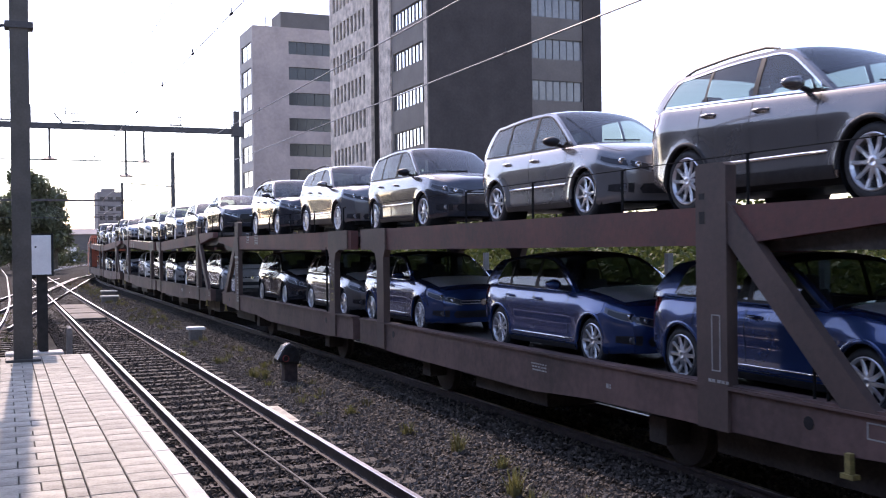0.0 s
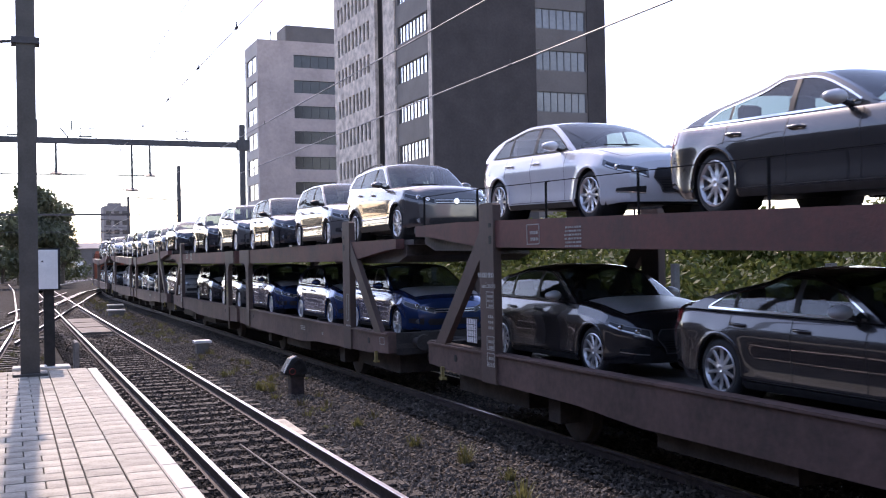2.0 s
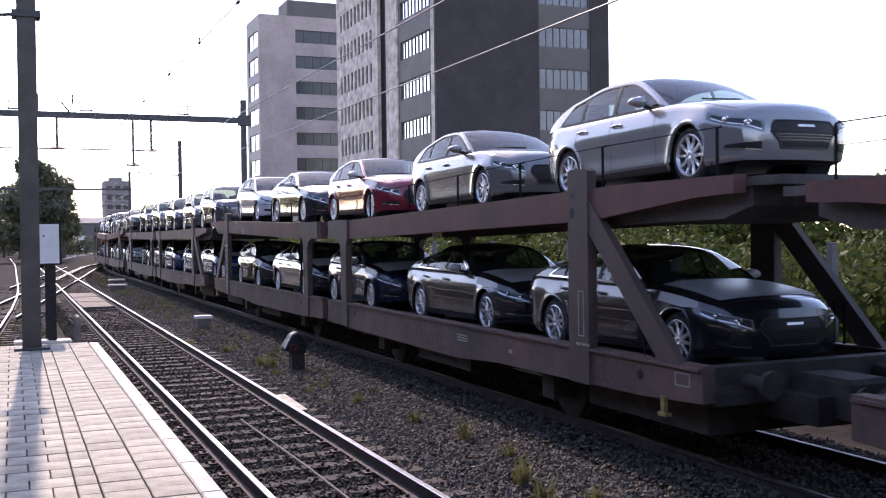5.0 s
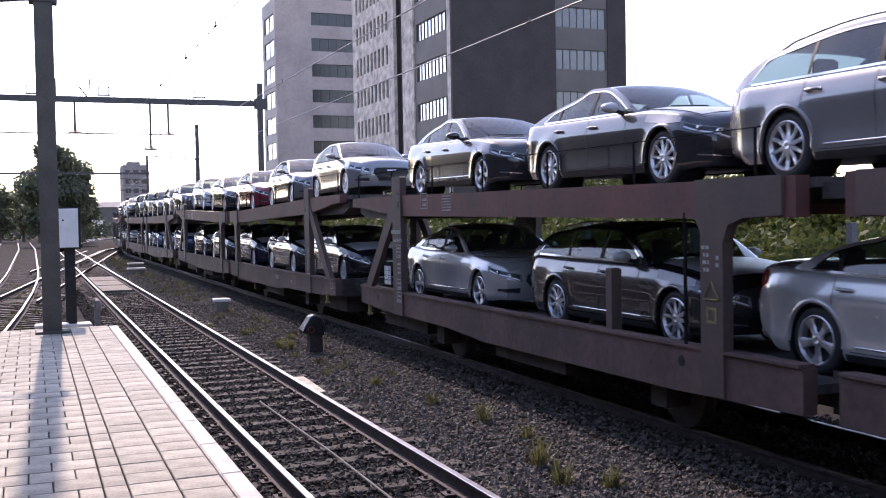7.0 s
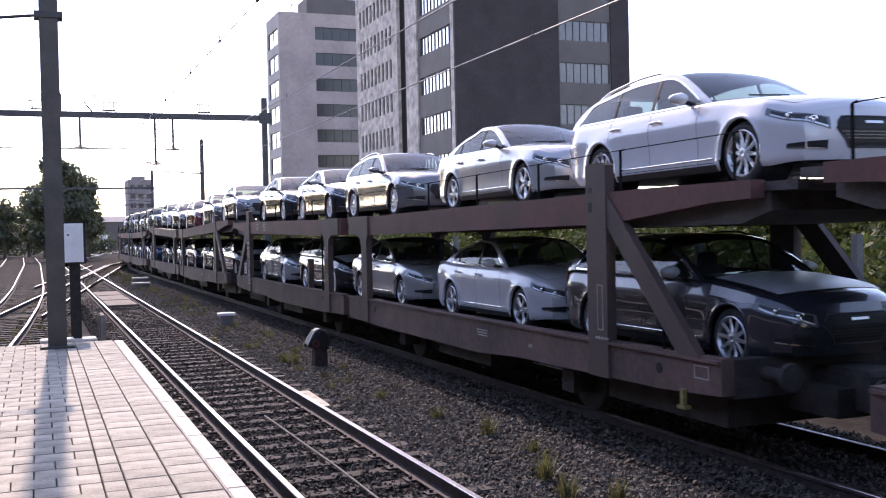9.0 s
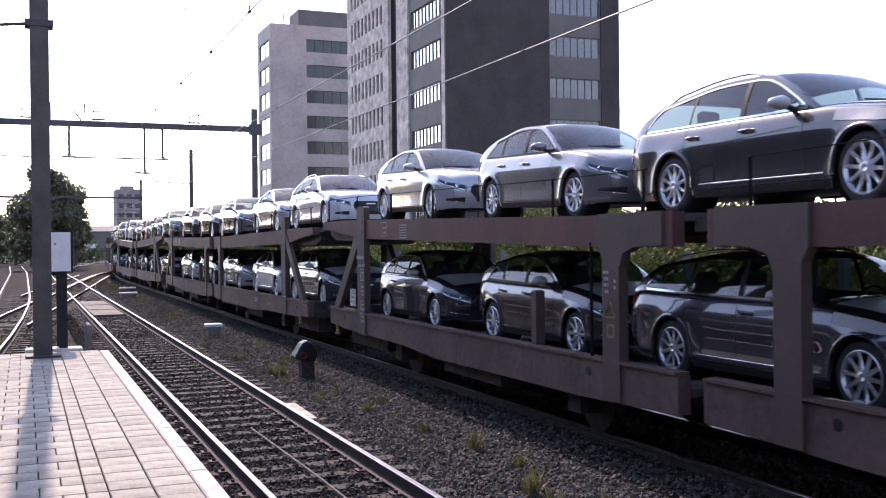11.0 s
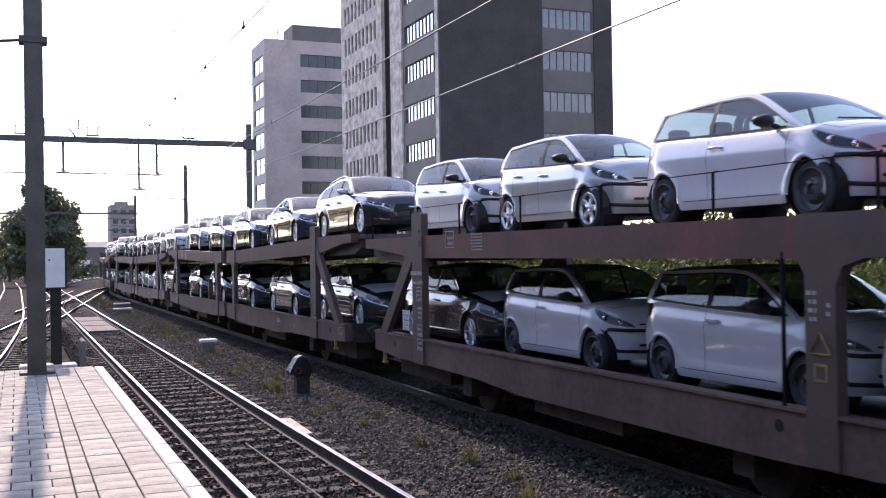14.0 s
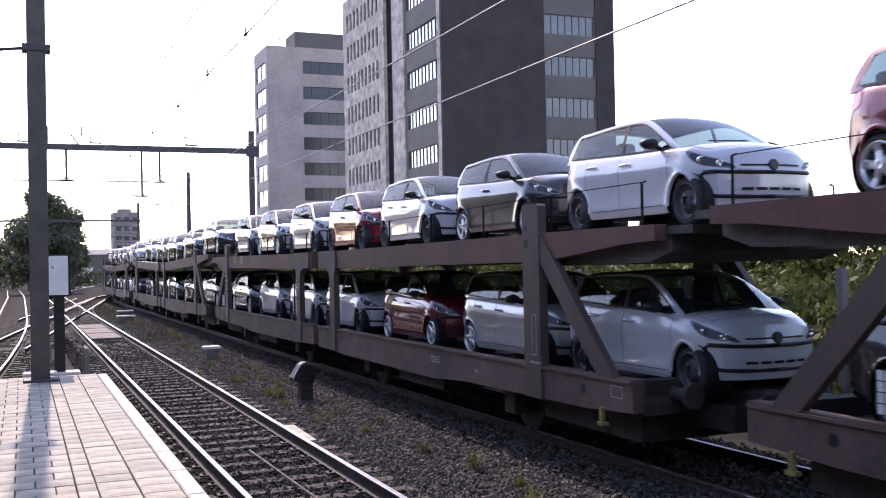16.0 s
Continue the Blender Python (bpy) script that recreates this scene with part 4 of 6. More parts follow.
    for a in (c.wb / 2, -c.wb / 2):
        for sx in (-1, 1):
            well.lathe([(0, c.R + 0.005), (-sx * 0.34, c.R + 0.005), (-sx * 0.34, 0.0)], sx * c.hw(a) * 0.95, -a, c.r, 20)
    well.box(-c.W * 0.36, c.W * 0.36, -c.af + 0.30, -c.ar - 0.25, 0.19, 0.30)
    part("underbody", well, M["black"], ob)
    # skin details
    n = c.nose
    zs = c.shoulder
    for side in (-1, 1):
        if premium:
            lo, hi, q0, q1 = (lambda t: n - 0.285 + 0.19 * t + 0.012 * math.sin(t * 3.1)), (lambda t: n - 0.160 + 0.14 * t), 0.49, 1.10
        elif city:
            lo, hi, q0, q1 = (lambda t: n - 0.235 + 0.22 * t - 0.055 * math.sin(t * 3.14)), (lambda t: n - 0.215 + 0.215 * t + 0.05 * math.sin(t * 3.14) ** 0.7), 0.46, 1.04
        else:
            lo, hi, q0, q1 = (lambda t: n - 0.285 + 0.20 * t), (lambda t: n - 0.175 + 0.155 * t + 0.012 * math.sin(t * 3.14)), 0.40, 1.12
        h = part("headlight", c.wrap(q0, q1, lo, hi, 0.005, side, 14, 4), M["lamp"], ob, "clear headlight", True)
        mid = lambda t: (lo(t) + hi(t)) / 2
        part("lamp_surround", c.wrap(q0 + 0.03, q1 - 0.10, lambda t: lo(0.05 + 0.78 * t) + 0.016, lambda t: hi(0.05 + 0.78 * t) - 0.014, 0.007, side, 10, 3), M["lampin"], h, "dark lamp housing", True)
        for dq, tt, rad in ((0.15, 0.26, 0.036), (0.29, 0.52, 0.044)):
            rad = min(rad, (hi(tt) - lo(tt)) * 0.42)
            lens = c.proud(side * (q0 + dq), mid(tt), 0.004)
            part("reflector", Mesh().lathe([(-0.008, 0.0), (-0.012, rad * 0.7), (-0.022, rad), (0.02, rad)], lens.x, lens.y, lens.z, 14, "y"), M["chrome"], h, "round bright reflector", True)
        if premium:
            part("light_strip", c.wrap(q0 + 0.03, q1 - 0.10, lambda t: lo(0.05 + 0.78 * t) + 0.012, lambda t: lo(0.05 + 0.78 * t) + 0.028, 0.011, side, 8, 1), M["alloy"], h, "bright light strip", True)
        tail = c.strip(c.ar + 0.02, c.ar + 0.24, lambda a: zs(a) - 0.19 + 0.3 * max(0, a - c.ar - 0.08), lambda a: zs(a) - 0.01, 0.006, side, 5, 4)
        part("tail_light", tail, M["taillamp"], ob, "red tail light", True)
        s0, s1 = -c.wb / 2 + c.R + 0.03, c.wb / 2 - c.R - 0.03
        part("sill", c.strip(s0, s1, lambda a: c.low(a) - 0.005, lambda a: c.low(a) + (0.12 if kind == "suv" else 0.07), 0.008, side), M["black"] if kind in ("suv", "mpv", "hatch") or premium else colour, ob, smooth=True)
        # on hatchbacks the chrome bead stands for the highlight on a door crease
        if kind in ("suv", "mpv", "hatch", "sedan", "estate"):
            z0, rad = (0.49, 0.017) if kind in ("suv", "mpv") else (0.32, 0.010)
            bead = [c.side(s0 + 0.10 + (s1 - s0 - 0.18) * k / 6, z0, side, 0.004) for k in range(7)]
            part("side_moulding", Mesh().tube(bead, rad, 8), M["chrome"], ob, "bright bead: a side moulding, on hatchbacks a painted crease highlight", True)
        gaps = [c.cowl - 0.16, c.pb] + ([c.pc - 0.02 if c.pc > -9 else -c.wb / 2 + 0.24] if c.doors == 4 else [])
        seam = c.strip(s0 + 0.05, s1 - 0.05, lambda a: c.low(a) + 0.088, lambda a: c.low(a) + 0.095, 0.0025, side, 6, 1)
        for ga in gaps:
            foot = c.low(ga) + 0.09
            for cc in (c.wb / 2, -c.wb / 2):
                if abs(ga - cc) < c.R + 0.02:
                    foot = c.r + math.sqrt(max(0, (c.R + 0.05) ** 2 - (ga - cc) ** 2))
            seam.grid([[c.side(ga + d, foot + (zs(ga) - foot) * k / 12, side, 0.0025) for k in range(13)] for d in (-0.004, 0.004)])
        part("door_gap", seam, M["black"], ob)
        for ga in gaps[1:]:
            z = zs(ga) - 0.115
            p = c.side(ga + 0.15, z, side)
            x0, y0 = p.x, p.y
            hm = Mesh().tube([(x0 + side * 0.004, y0 - 0.10, z), (x0 + side * 0.034, y0 - 0.075, z + 0.004), (x0 + side * 0.034, y0 + 0.075, z + 0.008), (x0 + side * 0.004, y0 + 0.10, z + 0.008)], 0.017, 8)
            part("door_handle", hm, colour, ob, smooth=True)
        # mirror: a rounded shell on a short foot
        ma = c.cowl - 0.36
        mz = zs(ma) + 0.03
        mx = c.cabin(ma, mz)
        mm = Mesh().lathe([(-0.085, 0.0), (-0.08, 0.035), (-0.055, 0.07), (-0.01, 0.09), (0.04, 0.092), (0.05, 0.085), (0.045, 0.0)], 0, 0, 0, 14, "y")
        mm.v = [(side * (x * 1.3 + mx + 0.155), y - ma, z * (0.80 if x < 0 else 0.66) + mz + 0.075) for x, y, z in mm.v]
        mr = part("mirror", mm, M["film"] if film and covers else (M["black"] if city or kind == "mpv" else colour), ob, "door mirror", True)
        part("mirror_foot", Mesh().tube([(side * (mx - 0.02), -ma, mz + 0.01), (side * (mx + 0.10), -ma, mz + 0.045)], 0.028, 6), M["black"], mr)
        # rolled lip of the wheel arches
        for cc in (c.wb / 2, -c.wb / 2):
            rows2 = []
            for k in range(19):
                an = math.radians(-6 + 192 * k / 18)
                rows2.append([c.side(cc + rad * math.cos(an), c.r + rad * math.sin(an), side, o) for rad, o in ((c.R - 0.012, -0.03), (c.R - 0.010, 0.007), (c.R + 0.012, 0.010), (c.R + 0.03, 0.002))])
            part("wheel_arch", Mesh().grid(rows2), M["black"] if kind == "suv" else colour, ob, smooth=True)

    def face(zw, off=0.006):
        """A sheet on the nose through (height, half width) rows."""
        return Mesh().grid([[c.proud(w * k / 6, z, off) for k in range(-6, 7)] for z, w in zw])
    if city:
        part("grille", face([(n - 0.205, 0.40), (n - 0.185, 0.41)]), M["black"], ob, "thin dark grille slit")
        part("badge", Mesh().lathe([(0, 0.0), (0.0, 0.055), (0.012, 0.065), (0.03, 0.065)], 0, -c.af - 0.015, n - 0.19, 18, "y"), M["darkrim"], ob, "round grey badge")
        loop = [(0, 0.585), (0.3, 0.585), (0.55, 0.59), (0.66, 0.60), (0.765, 0.60), (0.80, 0.575), (0.80, 0.50), (0.78, 0.42), (0.73, 0.355), (0.64, 0.325), (0.4, 0.315), (0, 0.315)]
        for side in (-1, 1):
            part("bumper_trim", Mesh().tube([c.proud(side * q, z, 0.004) for q, z in loop], 0.024, 6), M["black"], ob, "black framed bumper trim", True)
        for k in range(-2, 3):
            part("intake", Mesh().grid([[c.proud(k * 0.17 + d, z, 0.006) for d in (-0.07, 0, 0.07)] for z in (0.385, 0.415)]), M["black"], ob, "narrow cooling slot")
    elif premium:
        g0 = part("grille", face([(0.33, 0.31), (0.40, 0.34), (n - 0.27, 0.43), (n - 0.20, 0.41), (n - 0.155, 0.37)]), M["black"], ob, "large dark single-frame grille")
        edge = [(0.33, 0.31), (0.40, 0.34), (n - 0.27, 0.43), (n - 0.20, 0.41), (n - 0.155, 0.37)]
        loop = [c.proud(-w, z, 0.008) for z, w in edge] + [c.proud(edge[-1][1] * k / 4, edge[-1][0], 0.008) for k in range(-3, 4)] + [c.proud(w, z, 0.008) for z, w in edge[::-1]] + [c.proud(edge[0][1] * k / 4, edge[0][0], 0.008) for k in range(3, -5, -1)]
        part("grille_frame", Mesh().tube(loop, 0.008, 6, False), M["darkrim"], g0, "dark grey grille frame", True)
        part("badge", Mesh().grid([[c.proud(0.028 * k, z, 0.016) for k in range(-4, 5)] for z in (n - 0.226, n - 0.20)]), M["alloy"], g0)
        for i in range(4):
            z = 0.38 + i * (n - 0.28 - 0.38) / 4
            part("slat", face([(z, 0.31 + i * 0.024), (z + 0.013, 0.31 + i * 0.024)], 0.011), M["lampin"], g0)
        for side in (-1, 1):
            it = part("intake", c.wrap(0.52, 0.86, lambda t: 0.31 + 0.03 * t, lambda t: 0.405 - 0.02 * t, 0.006, side, 8, 3), M["black"], ob, "dark side intake", True)
            part("bumper_strip", c.wrap(0.52, 0.85, lambda t: 0.31 + 0.03 * t, lambda t: 0.324 + 0.03 * t, 0.010, side, 8, 1), M["chrome"], it, smooth=True)
    else:
        g0 = part("grille", face([(n - 0.265, 0.40), (n - 0.175, 0.42)]), M["black"], ob, "black slatted grille")
        for i in range(2):
            part("slat", face([(n - 0.25 + i * 0.045, 0.40), (n - 0.238 + i * 0.045, 0.40)], 0.012), M["alloy"], g0)
        part("badge", Mesh().lathe([(0, 0.0), (0, 0.05), (0.012, 0.065), (0.03, 0.065)], 0, -c.af - 0.015, n - 0.22, 16, "y"), M["chrome"], g0)
        part("intake", face([(0.30, 0.50), (0.36, 0.54), (0.42, 0.50)]), M["black"], ob, "wide lower intake")
        for side in (-1, 1):
            fp = part("fog_lamp_panel", c.wrap(0.60, 0.92, lambda t: 0.31 + 0.03 * t, lambda t: 0.43 - 0.01 * t, 0.006, side, 6, 3), M["black"], ob, smooth=True)
            q = c.proud(side * 0.70, 0.37, 0.0)
            part("fog_lamp", Mesh().lathe([(-0.012, 0.0), (-0.016, 0.035), (-0.01, 0.047), (0.03, 0.047)], q.x, q.y, q.z, 12, "y"), M["lamp"], fp, "round fog lamp")
    back, ahead = c.cowl + 0.1, c.af - 0.15
    line = [(back + (ahead - back) * k / 8, 0.91) for k in range(9)] + [(ahead, 0.91 - 1.82 * k / 10) for k in range(1, 10)] + [(ahead - (ahead - back) * k / 8, -0.91) for k in range(9)]
    part("hood_gap", Mesh().grid([[c.hood(a, w, 0.003), c.hood(a - (0.008 if a == ahead else 0), w * 0.99, 0.003)] for a, w in line]), M["black"], ob)
    if film:
        span = [c.cowl + 0.12 + (c.af - 0.24 - c.cowl - 0.12) * k / 10 for k in range(11)]
        part("hood_film", Mesh().grid([[c.hood(a, w, 0.006) for w in (-0.86, -0.6, -0.3, 0, 0.3, 0.6, 0.86)] for a in span]), M["film"], ob, "white protective film on the hood", True)
        if covers:
            for side in (-1, 1):
                part("wing_film", c.strip(c.wb / 2 - 0.36, c.af - 0.42, lambda a: max(zs(a) - 0.11, c.r + c.R + 0.02), lambda a: zs(a) - 0.004, 0.006, side, 8, 3), M["film"], ob, smooth=True)
    if kind in ("suv", "estate"):
        for side in (-1, 1):
            pts = []
            for k in range(9):
                a = c.rf - 0.2 + (c.rr + 0.1 - c.rf + 0.2) * k / 8
                z = float(np.interp(a, c.oa, c.oz))
                pts.append((side * (c.cabin(a, z) - 0.03), -a, z + (0.01 if k in (0, 8) else 0.05)))
            part("roof_rail", Mesh().tube(pts, 0.015, 6), M["chrome"] if kind == "estate" else M["black"], ob, "slim roof rail")
    # wheels
    tyre, rim = wheel_meshes(c.r, c.rim, rimstyle)
    for a in (c.wb / 2, -c.wb / 2):
        for side in (-1, 1):
            w = part("wheel", tyre, None, ob, "black tyre")
            w.matrix_basis = Matrix.Translation((side * (c.W / 2 - 0.138), -a, c.r)) @ pose(0, 0, 0, 0, 0, 0 if side < 0 else 180) @ pose(0, 0, 0, (a * 37 + side * 11) % 60, 0, 0)
            part("rim", rim, None, w, "spoked rim")
    return ob


WHEELS = {}


def wheel_meshes(r, spokes, style):
    key = (r, spokes, style)
    if key in WHEELS:
        return WHEELS[key]
    wd = 0.105
    rr = r * 0.72
    ty = Mesh()
    ty.lathe([(-wd + 0.03, rr - 0.02), (-wd, rr + 0.005), (-wd - 0.004, rr + (r - rr) * 0.5), (-wd + 0.012, r - 0.022), (-wd + 0.04, r - 0.002), (wd - 0.04, r - 0.002), (wd - 0.01, r - 0.03), (wd, rr)], 0, 0, 0, 36)
    tyre = flip(ty.data("tyre", M["rubber"], True))
    rm = Mesh()
    rm.lathe([(-wd - 0.004, rr + 0.006), (-wd - 0.012, rr - 0.006), (-wd + 0.02, rr - 0.026), (wd, rr - 0.03)], 0, 0, 0, 36)
    n = spokes or 5
    if style == "steel":
        rm.lathe([(-wd + 0.03, rr - 0.02), (-wd + 0.05, rr * 0.7), (-wd + 0.01, rr * 0.5), (-wd + 0.0, rr * 0.3), (-wd + 0.03, rr * 0.28), (-wd + 0.02, 0)], 0, 0, 0, 24)
        k = 6
        for i in range(k):
            a = 2 * math.pi * i / k
            rm.lathe([(-wd + 0.005, 0.0), (-wd - 0.004, 0.014), (-wd + 0.02, 0.02)], 0, rr * 0.4 * math.cos(a), rr * 0.4 * math.sin(a), 6)
    else:
        rm.lathe([(-wd + 0.01, 0.0), (-wd - 0.002, 0.035), (-wd + 0.01, 0.07), (-wd + 0.04, 0.075)], 0, 0, 0, 18)
        for i in range(n):
            a = 2 * math.pi * i / n
            ca, sa = math.cos(a), math.sin(a)
            k = len(rm.v)
            w0, w1 = (0.028, 0.022) if n > 7 else (0.045, 0.052) if style != "two" else (0.03, 0.075)
            for rad, wth, dx in ((0.05, w0, 0.004), (rr * 0.6, (w0 + w1) / 2 * 0.85, 0.012), (rr - 0.012, w1, 0.0)):
                for sgn, o in ((-1, 0.016), (-0.6, 0.0), (0.6, 0.0), (1, 0.016)):
                    yy, zz = rad, sgn * wth
                    rm.v.append((-wd + dx + o, yy * ca - zz * sa, yy * sa + zz * ca))
            for q in range(2):
                for j in range(3):
                    b = k + q * 4 + j
                    rm.f.append((b, b + 1, b + 5, b + 4))
    rim = rm.data("rim", M["darkrim"] if style == "steel" else M["alloy"], False)
    disc = Mesh().lathe([(-0.03, 0.0), (-0.03, rr - 0.03), (0.0, rr - 0.02)], 0, 0, 0, 24)
    bm = bmesh.new()
    bm.from_mesh(tyre)
    dm = disc.data("backing", M["black"])
    bm.from_mesh(dm)
    bm.to_mesh(tyre)
    bm.free()
    bpy.data.meshes.remove(dm)
    WHEELS[key] = (tyre, rim)
    return WHEELS[key]

# ---- train ----
WC, PER = 18.97, 28.56        # centre of the first seen wagon at the start, and the wagons' spacing


RUN = [(0, 0.00), (0.5, 2.78), (1, 5.75), (1.5, 8.76), (2, 11.85), (2.5, 14.96), (3, 18.12), (3.5, 21.26), (4, 24.53), (4.5, 27.85), (5, 31.22), (6, 38.04), (7, 45.09), (7.5, 48.67), (8, 52.32), (8.5, 56.09), (9, 59.86), (10, 67.50), (11, 75.41), (11.5, 79.39), (12, 83.49), (12.5, 87.64), (13, 92.01), (13.5, 96.21), (14, 100.54), (14.5, 104.80), (15, 109.26), (15.5, 113.77), (16, 118.34)]   # seconds, metres run since the start


def gone(t):
    """Metres that the train has run: it gathers speed slowly."""
    return float(np.interp(t, [r[0] for r in RUN], [r[1] for r in RUN]))


def wagon_pose(centre, t, half=9.0):
    s = centre + gone(t)
    (x0, y0, _), (x1, y1, _) = along(s - half, XT), along(s + half, XT)
    return pose((x0 + x1) / 2, (y0 + y1) / 2, 0, 0, 0, -math.degrees(math.atan2(x1 - x0, y1 - y0)))


def deck_z(w, e):
    return 2.80 + e * min(1.0, max(0.0, (abs(w) - 2.0) / 10.0))


def bars(mesh, x, y0, y1, z0, z1, rows, seed):
    """Lines of unreadable stencilled marks."""
    rnd = random.Random(seed)
    h = (z1 - z0) / rows
    for r in range(rows):
        y = y0
        while y < y1 - 0.03:
            w = rnd.uniform(0.02, 0.06)
            mesh.box(x - 0.003, x + 0.001, y, min(y1, y + w), z0 + r * h, z0 + r * h + h * 0.5)
            y += w + rnd.uniform(0.012, 0.03)
    return mesh


def frame_mark(mesh, x, y0, y1, z0, z1, t=0.012):
    for a in ((y0, y1, z0, z0 + t), (y0, y1, z1 - t, z1), (y0, y0 + t, z0, z1), (y1 - t, y1, z0, z1)):
        mesh.box(x - 0.003, x + 0.001, *a)
    return mesh


def wagon_thing(e):
    wg = thing("transporter_wagon", "two-deck brown car transporter wagon with slanted end braces", "railway wagon", "wagons of the train")
    O = 1.43
    for h in (-1, 1):
        def Y(v):
            return sorted((h * v[0], h * v[1]))
        ori = (lambda p: p if h > 0 else [(-y, z) for y, z in p][::-1])
        for sd in (-1, 1):
            xa, xb = sorted((sd * O, sd * (O - 0.16)))
            lowb = ori([(0.22, 0.66), (2.2, 0.60), (7.2, 0.58), (8.6, 0.66), (12.2, 0.70), (13.3, 0.76), (13.3, 1.14), (10, 1.12), (0.22, 1.08)])
            lb = part("lower_beam", Mesh().prism(lowb, xa, xb), M["lowbeam"], wg, "faded brown lower side beam")
            part("ledge", Mesh().box(xa + (0.0 if sd > 0 else -0.035), xb + (0.035 if sd > 0 else 0), *Y((0.24, 13.28)), 1.085, 1.115), M["lowbeam"], lb)
            pts = [(0.30, deck_z(0.3, e) - 0.36)] + [(w, deck_z(w, e) - 0.36) for w in (2, 11.2)] + [(13.2, deck_z(13.2, e) - 0.18), (13.8, deck_z(13.8, e) - 0.16), (13.8, deck_z(13.8, e) + 0.02), (12, deck_z(12, e) + 0.02), (2, deck_z(2, e) + 0.02), (0.30, deck_z(0.3, e) + 0.02)]
            part("upper_beam", Mesh().prism(ori(pts), xa, xb), M["wagon"], wg, "reddish-brown upper deck beam")
            xo, xi = sd * (O + 0.035), sd * (O - 0.09)
            x0, x1 = sorted((xo, xi))
            pa = Mesh().prism(ori([(10.72, 0.68), (11.18, 0.68), (11.18, 3.24), (11.13, 3.27), (10.77, 3.27), (10.72, 3.24)]), x0, x1)
            post = part("end_post", pa, M["wagonpost"], wg, "broad upright end post")
            for za, zb in ((2.68, 2.80), (2.92, 2.98)):
                part("locking_slot", Mesh().box(*sorted((xo, xo + sd * 0.004)), *Y((10.78, 10.86)), za, zb), M["black"], post)
            part("end_brace", Mesh().prism(ori([(11.17, 2.50), (12.60, 1.10), (12.98, 1.10), (11.17, 2.90)]), x0 + 0.015, x1 - 0.01), M["wagonpost"], wg, "slanted end brace")
            mp = Mesh().prism(ori([(1.30, 0.64), (1.66, 0.64), (1.66, deck_z(1.5, e) - 0.5), (1.75, deck_z(1.5, e) - 0.36), (1.75, deck_z(1.5, e) + 0.03), (0.45, deck_z(0.5, e) + 0.03), (0.45, deck_z(0.5, e) - 0.34), (0.98, deck_z(0.5, e) - 0.36), (1.22, deck_z(0.5, e) - 0.43), (1.30, deck_z(0.5, e) - 0.6)]), x0, x1)
            part("middle_post", mp, M["wagonpost"], wg, "upright post at the middle coupling")
            for yy in (2.05, 12.2):
                part("lashing_hole", Mesh().lathe([(-0.002, 0.0), (0, 0.06), (0.01, 0.065)], sd * (O + 0.004), h * yy, 0.93, 10), M["black"], wg)
            hook = Mesh().box(*sorted((sd * O, sd * (O + 0.05))), *Y((12.65, 12.71)), 0.58, 0.76).box(*sorted((sd * (O - 0.02), sd * (O + 0.06))), *Y((12.61, 12.75)), 0.55, 0.59)
            part("rope_hook", hook, M["yellow"], wg, "small yellow rope hook")
            ws = []
            for i in range(7):
                w = 0.9 + i * 2.1
                zt = deck_z(w, e)
                x = sd * (O - 0.05)
                ws.append((x, h * w, zt + 0.50))
                part("guard_post", Mesh().tube([(x, h * w, zt), (x, h * w, zt + 0.49), (x - sd * 0.05, h * w, zt + 0.51)], 0.016, 6), M["rope"], wg)
            part("guard_cable", Mesh().tube(ws, 0.006, 5), M["rope"], wg, "thin guard cable")
            for wy in (2.9, 9.6):
                wh = part("wheel", Mesh().lathe([(-0.06, 0.1), (-0.06, 0.38), (-0.05, 0.42), (0.05, 0.42), (0.06, 0.45), (0.08, 0.45), (0.08, 0.1)], sd * 0.75, h * wy, 0.42, 24), M["under"], wg, smooth=False)
                part("axle_box", Mesh().chbox(*sorted((sd * 0.85, sd * 1.15)), h * wy - 0.16, h * wy + 0.16, 0.28, 0.60, 0.03), M["under"], wh)
            bx = sd * 0.88
            part("buffer", Mesh().lathe([(0, 0.08), (h * 0.45, 0.07), (h * 0.45, 0.15), (h * 0.5, 0.14), (h * 0.5, 0)], bx, h * 13.2, 0.96, 16, "y"), M["under"], wg)
        dk = Mesh().box(-1.27, 1.27, *Y((0.2, 13.3)), 0.84, 0.93)
        part("lower_deck", dk, M["deck"], wg, "dark worn lower deck plate")
        ud = Mesh()
        for a, b in ((0.2, 2.0), (2.0, 12.0), (12.0, 14.26)):
            za, zb = deck_z(a, e), deck_z(b, e)
            ud.prism(ori([(a, za - 0.09), (b, zb - 0.09), (b, zb), (a, za)]), -1.27, 1.27)
        part("upper_deck", ud, M["deck"], wg, "dark worn upper deck plate")
        for i in range(6):
            w = 0.9 + i * 2.35
            z = deck_z(w, e)
            part("cross_member", Mesh().box(-1.27, 1.27, h * w - 0.06, h * w + 0.06, z - 0.24, z - 0.09), M["deck"], wg)
        part("underframe", Mesh().box(-0.5, 0.5, *Y((0.1, 13.9)), 0.55, 0.84).box(-1.2, 1.2, *Y((5.0, 7.2)), 0.35, 0.84), M["under"], wg)
        # made-up box: keeps the gap under the wagon end dark
        part("brake_gear", Mesh().chbox(-1.05, 1.05, *Y((10.5, 12.9)), 0.34, 0.84, 0.05), M["under"], wg, "dark box added under the wagon end to hide lit ground")
        part("coupling", Mesh().chbox(-0.28, 0.28, *Y((13.3, 14.1)), 0.62, 1.02, 0.05), M["under"], wg, "dark coupling with hoses")
        za, zb = deck_z(11.3, e), deck_z(13.85, e)
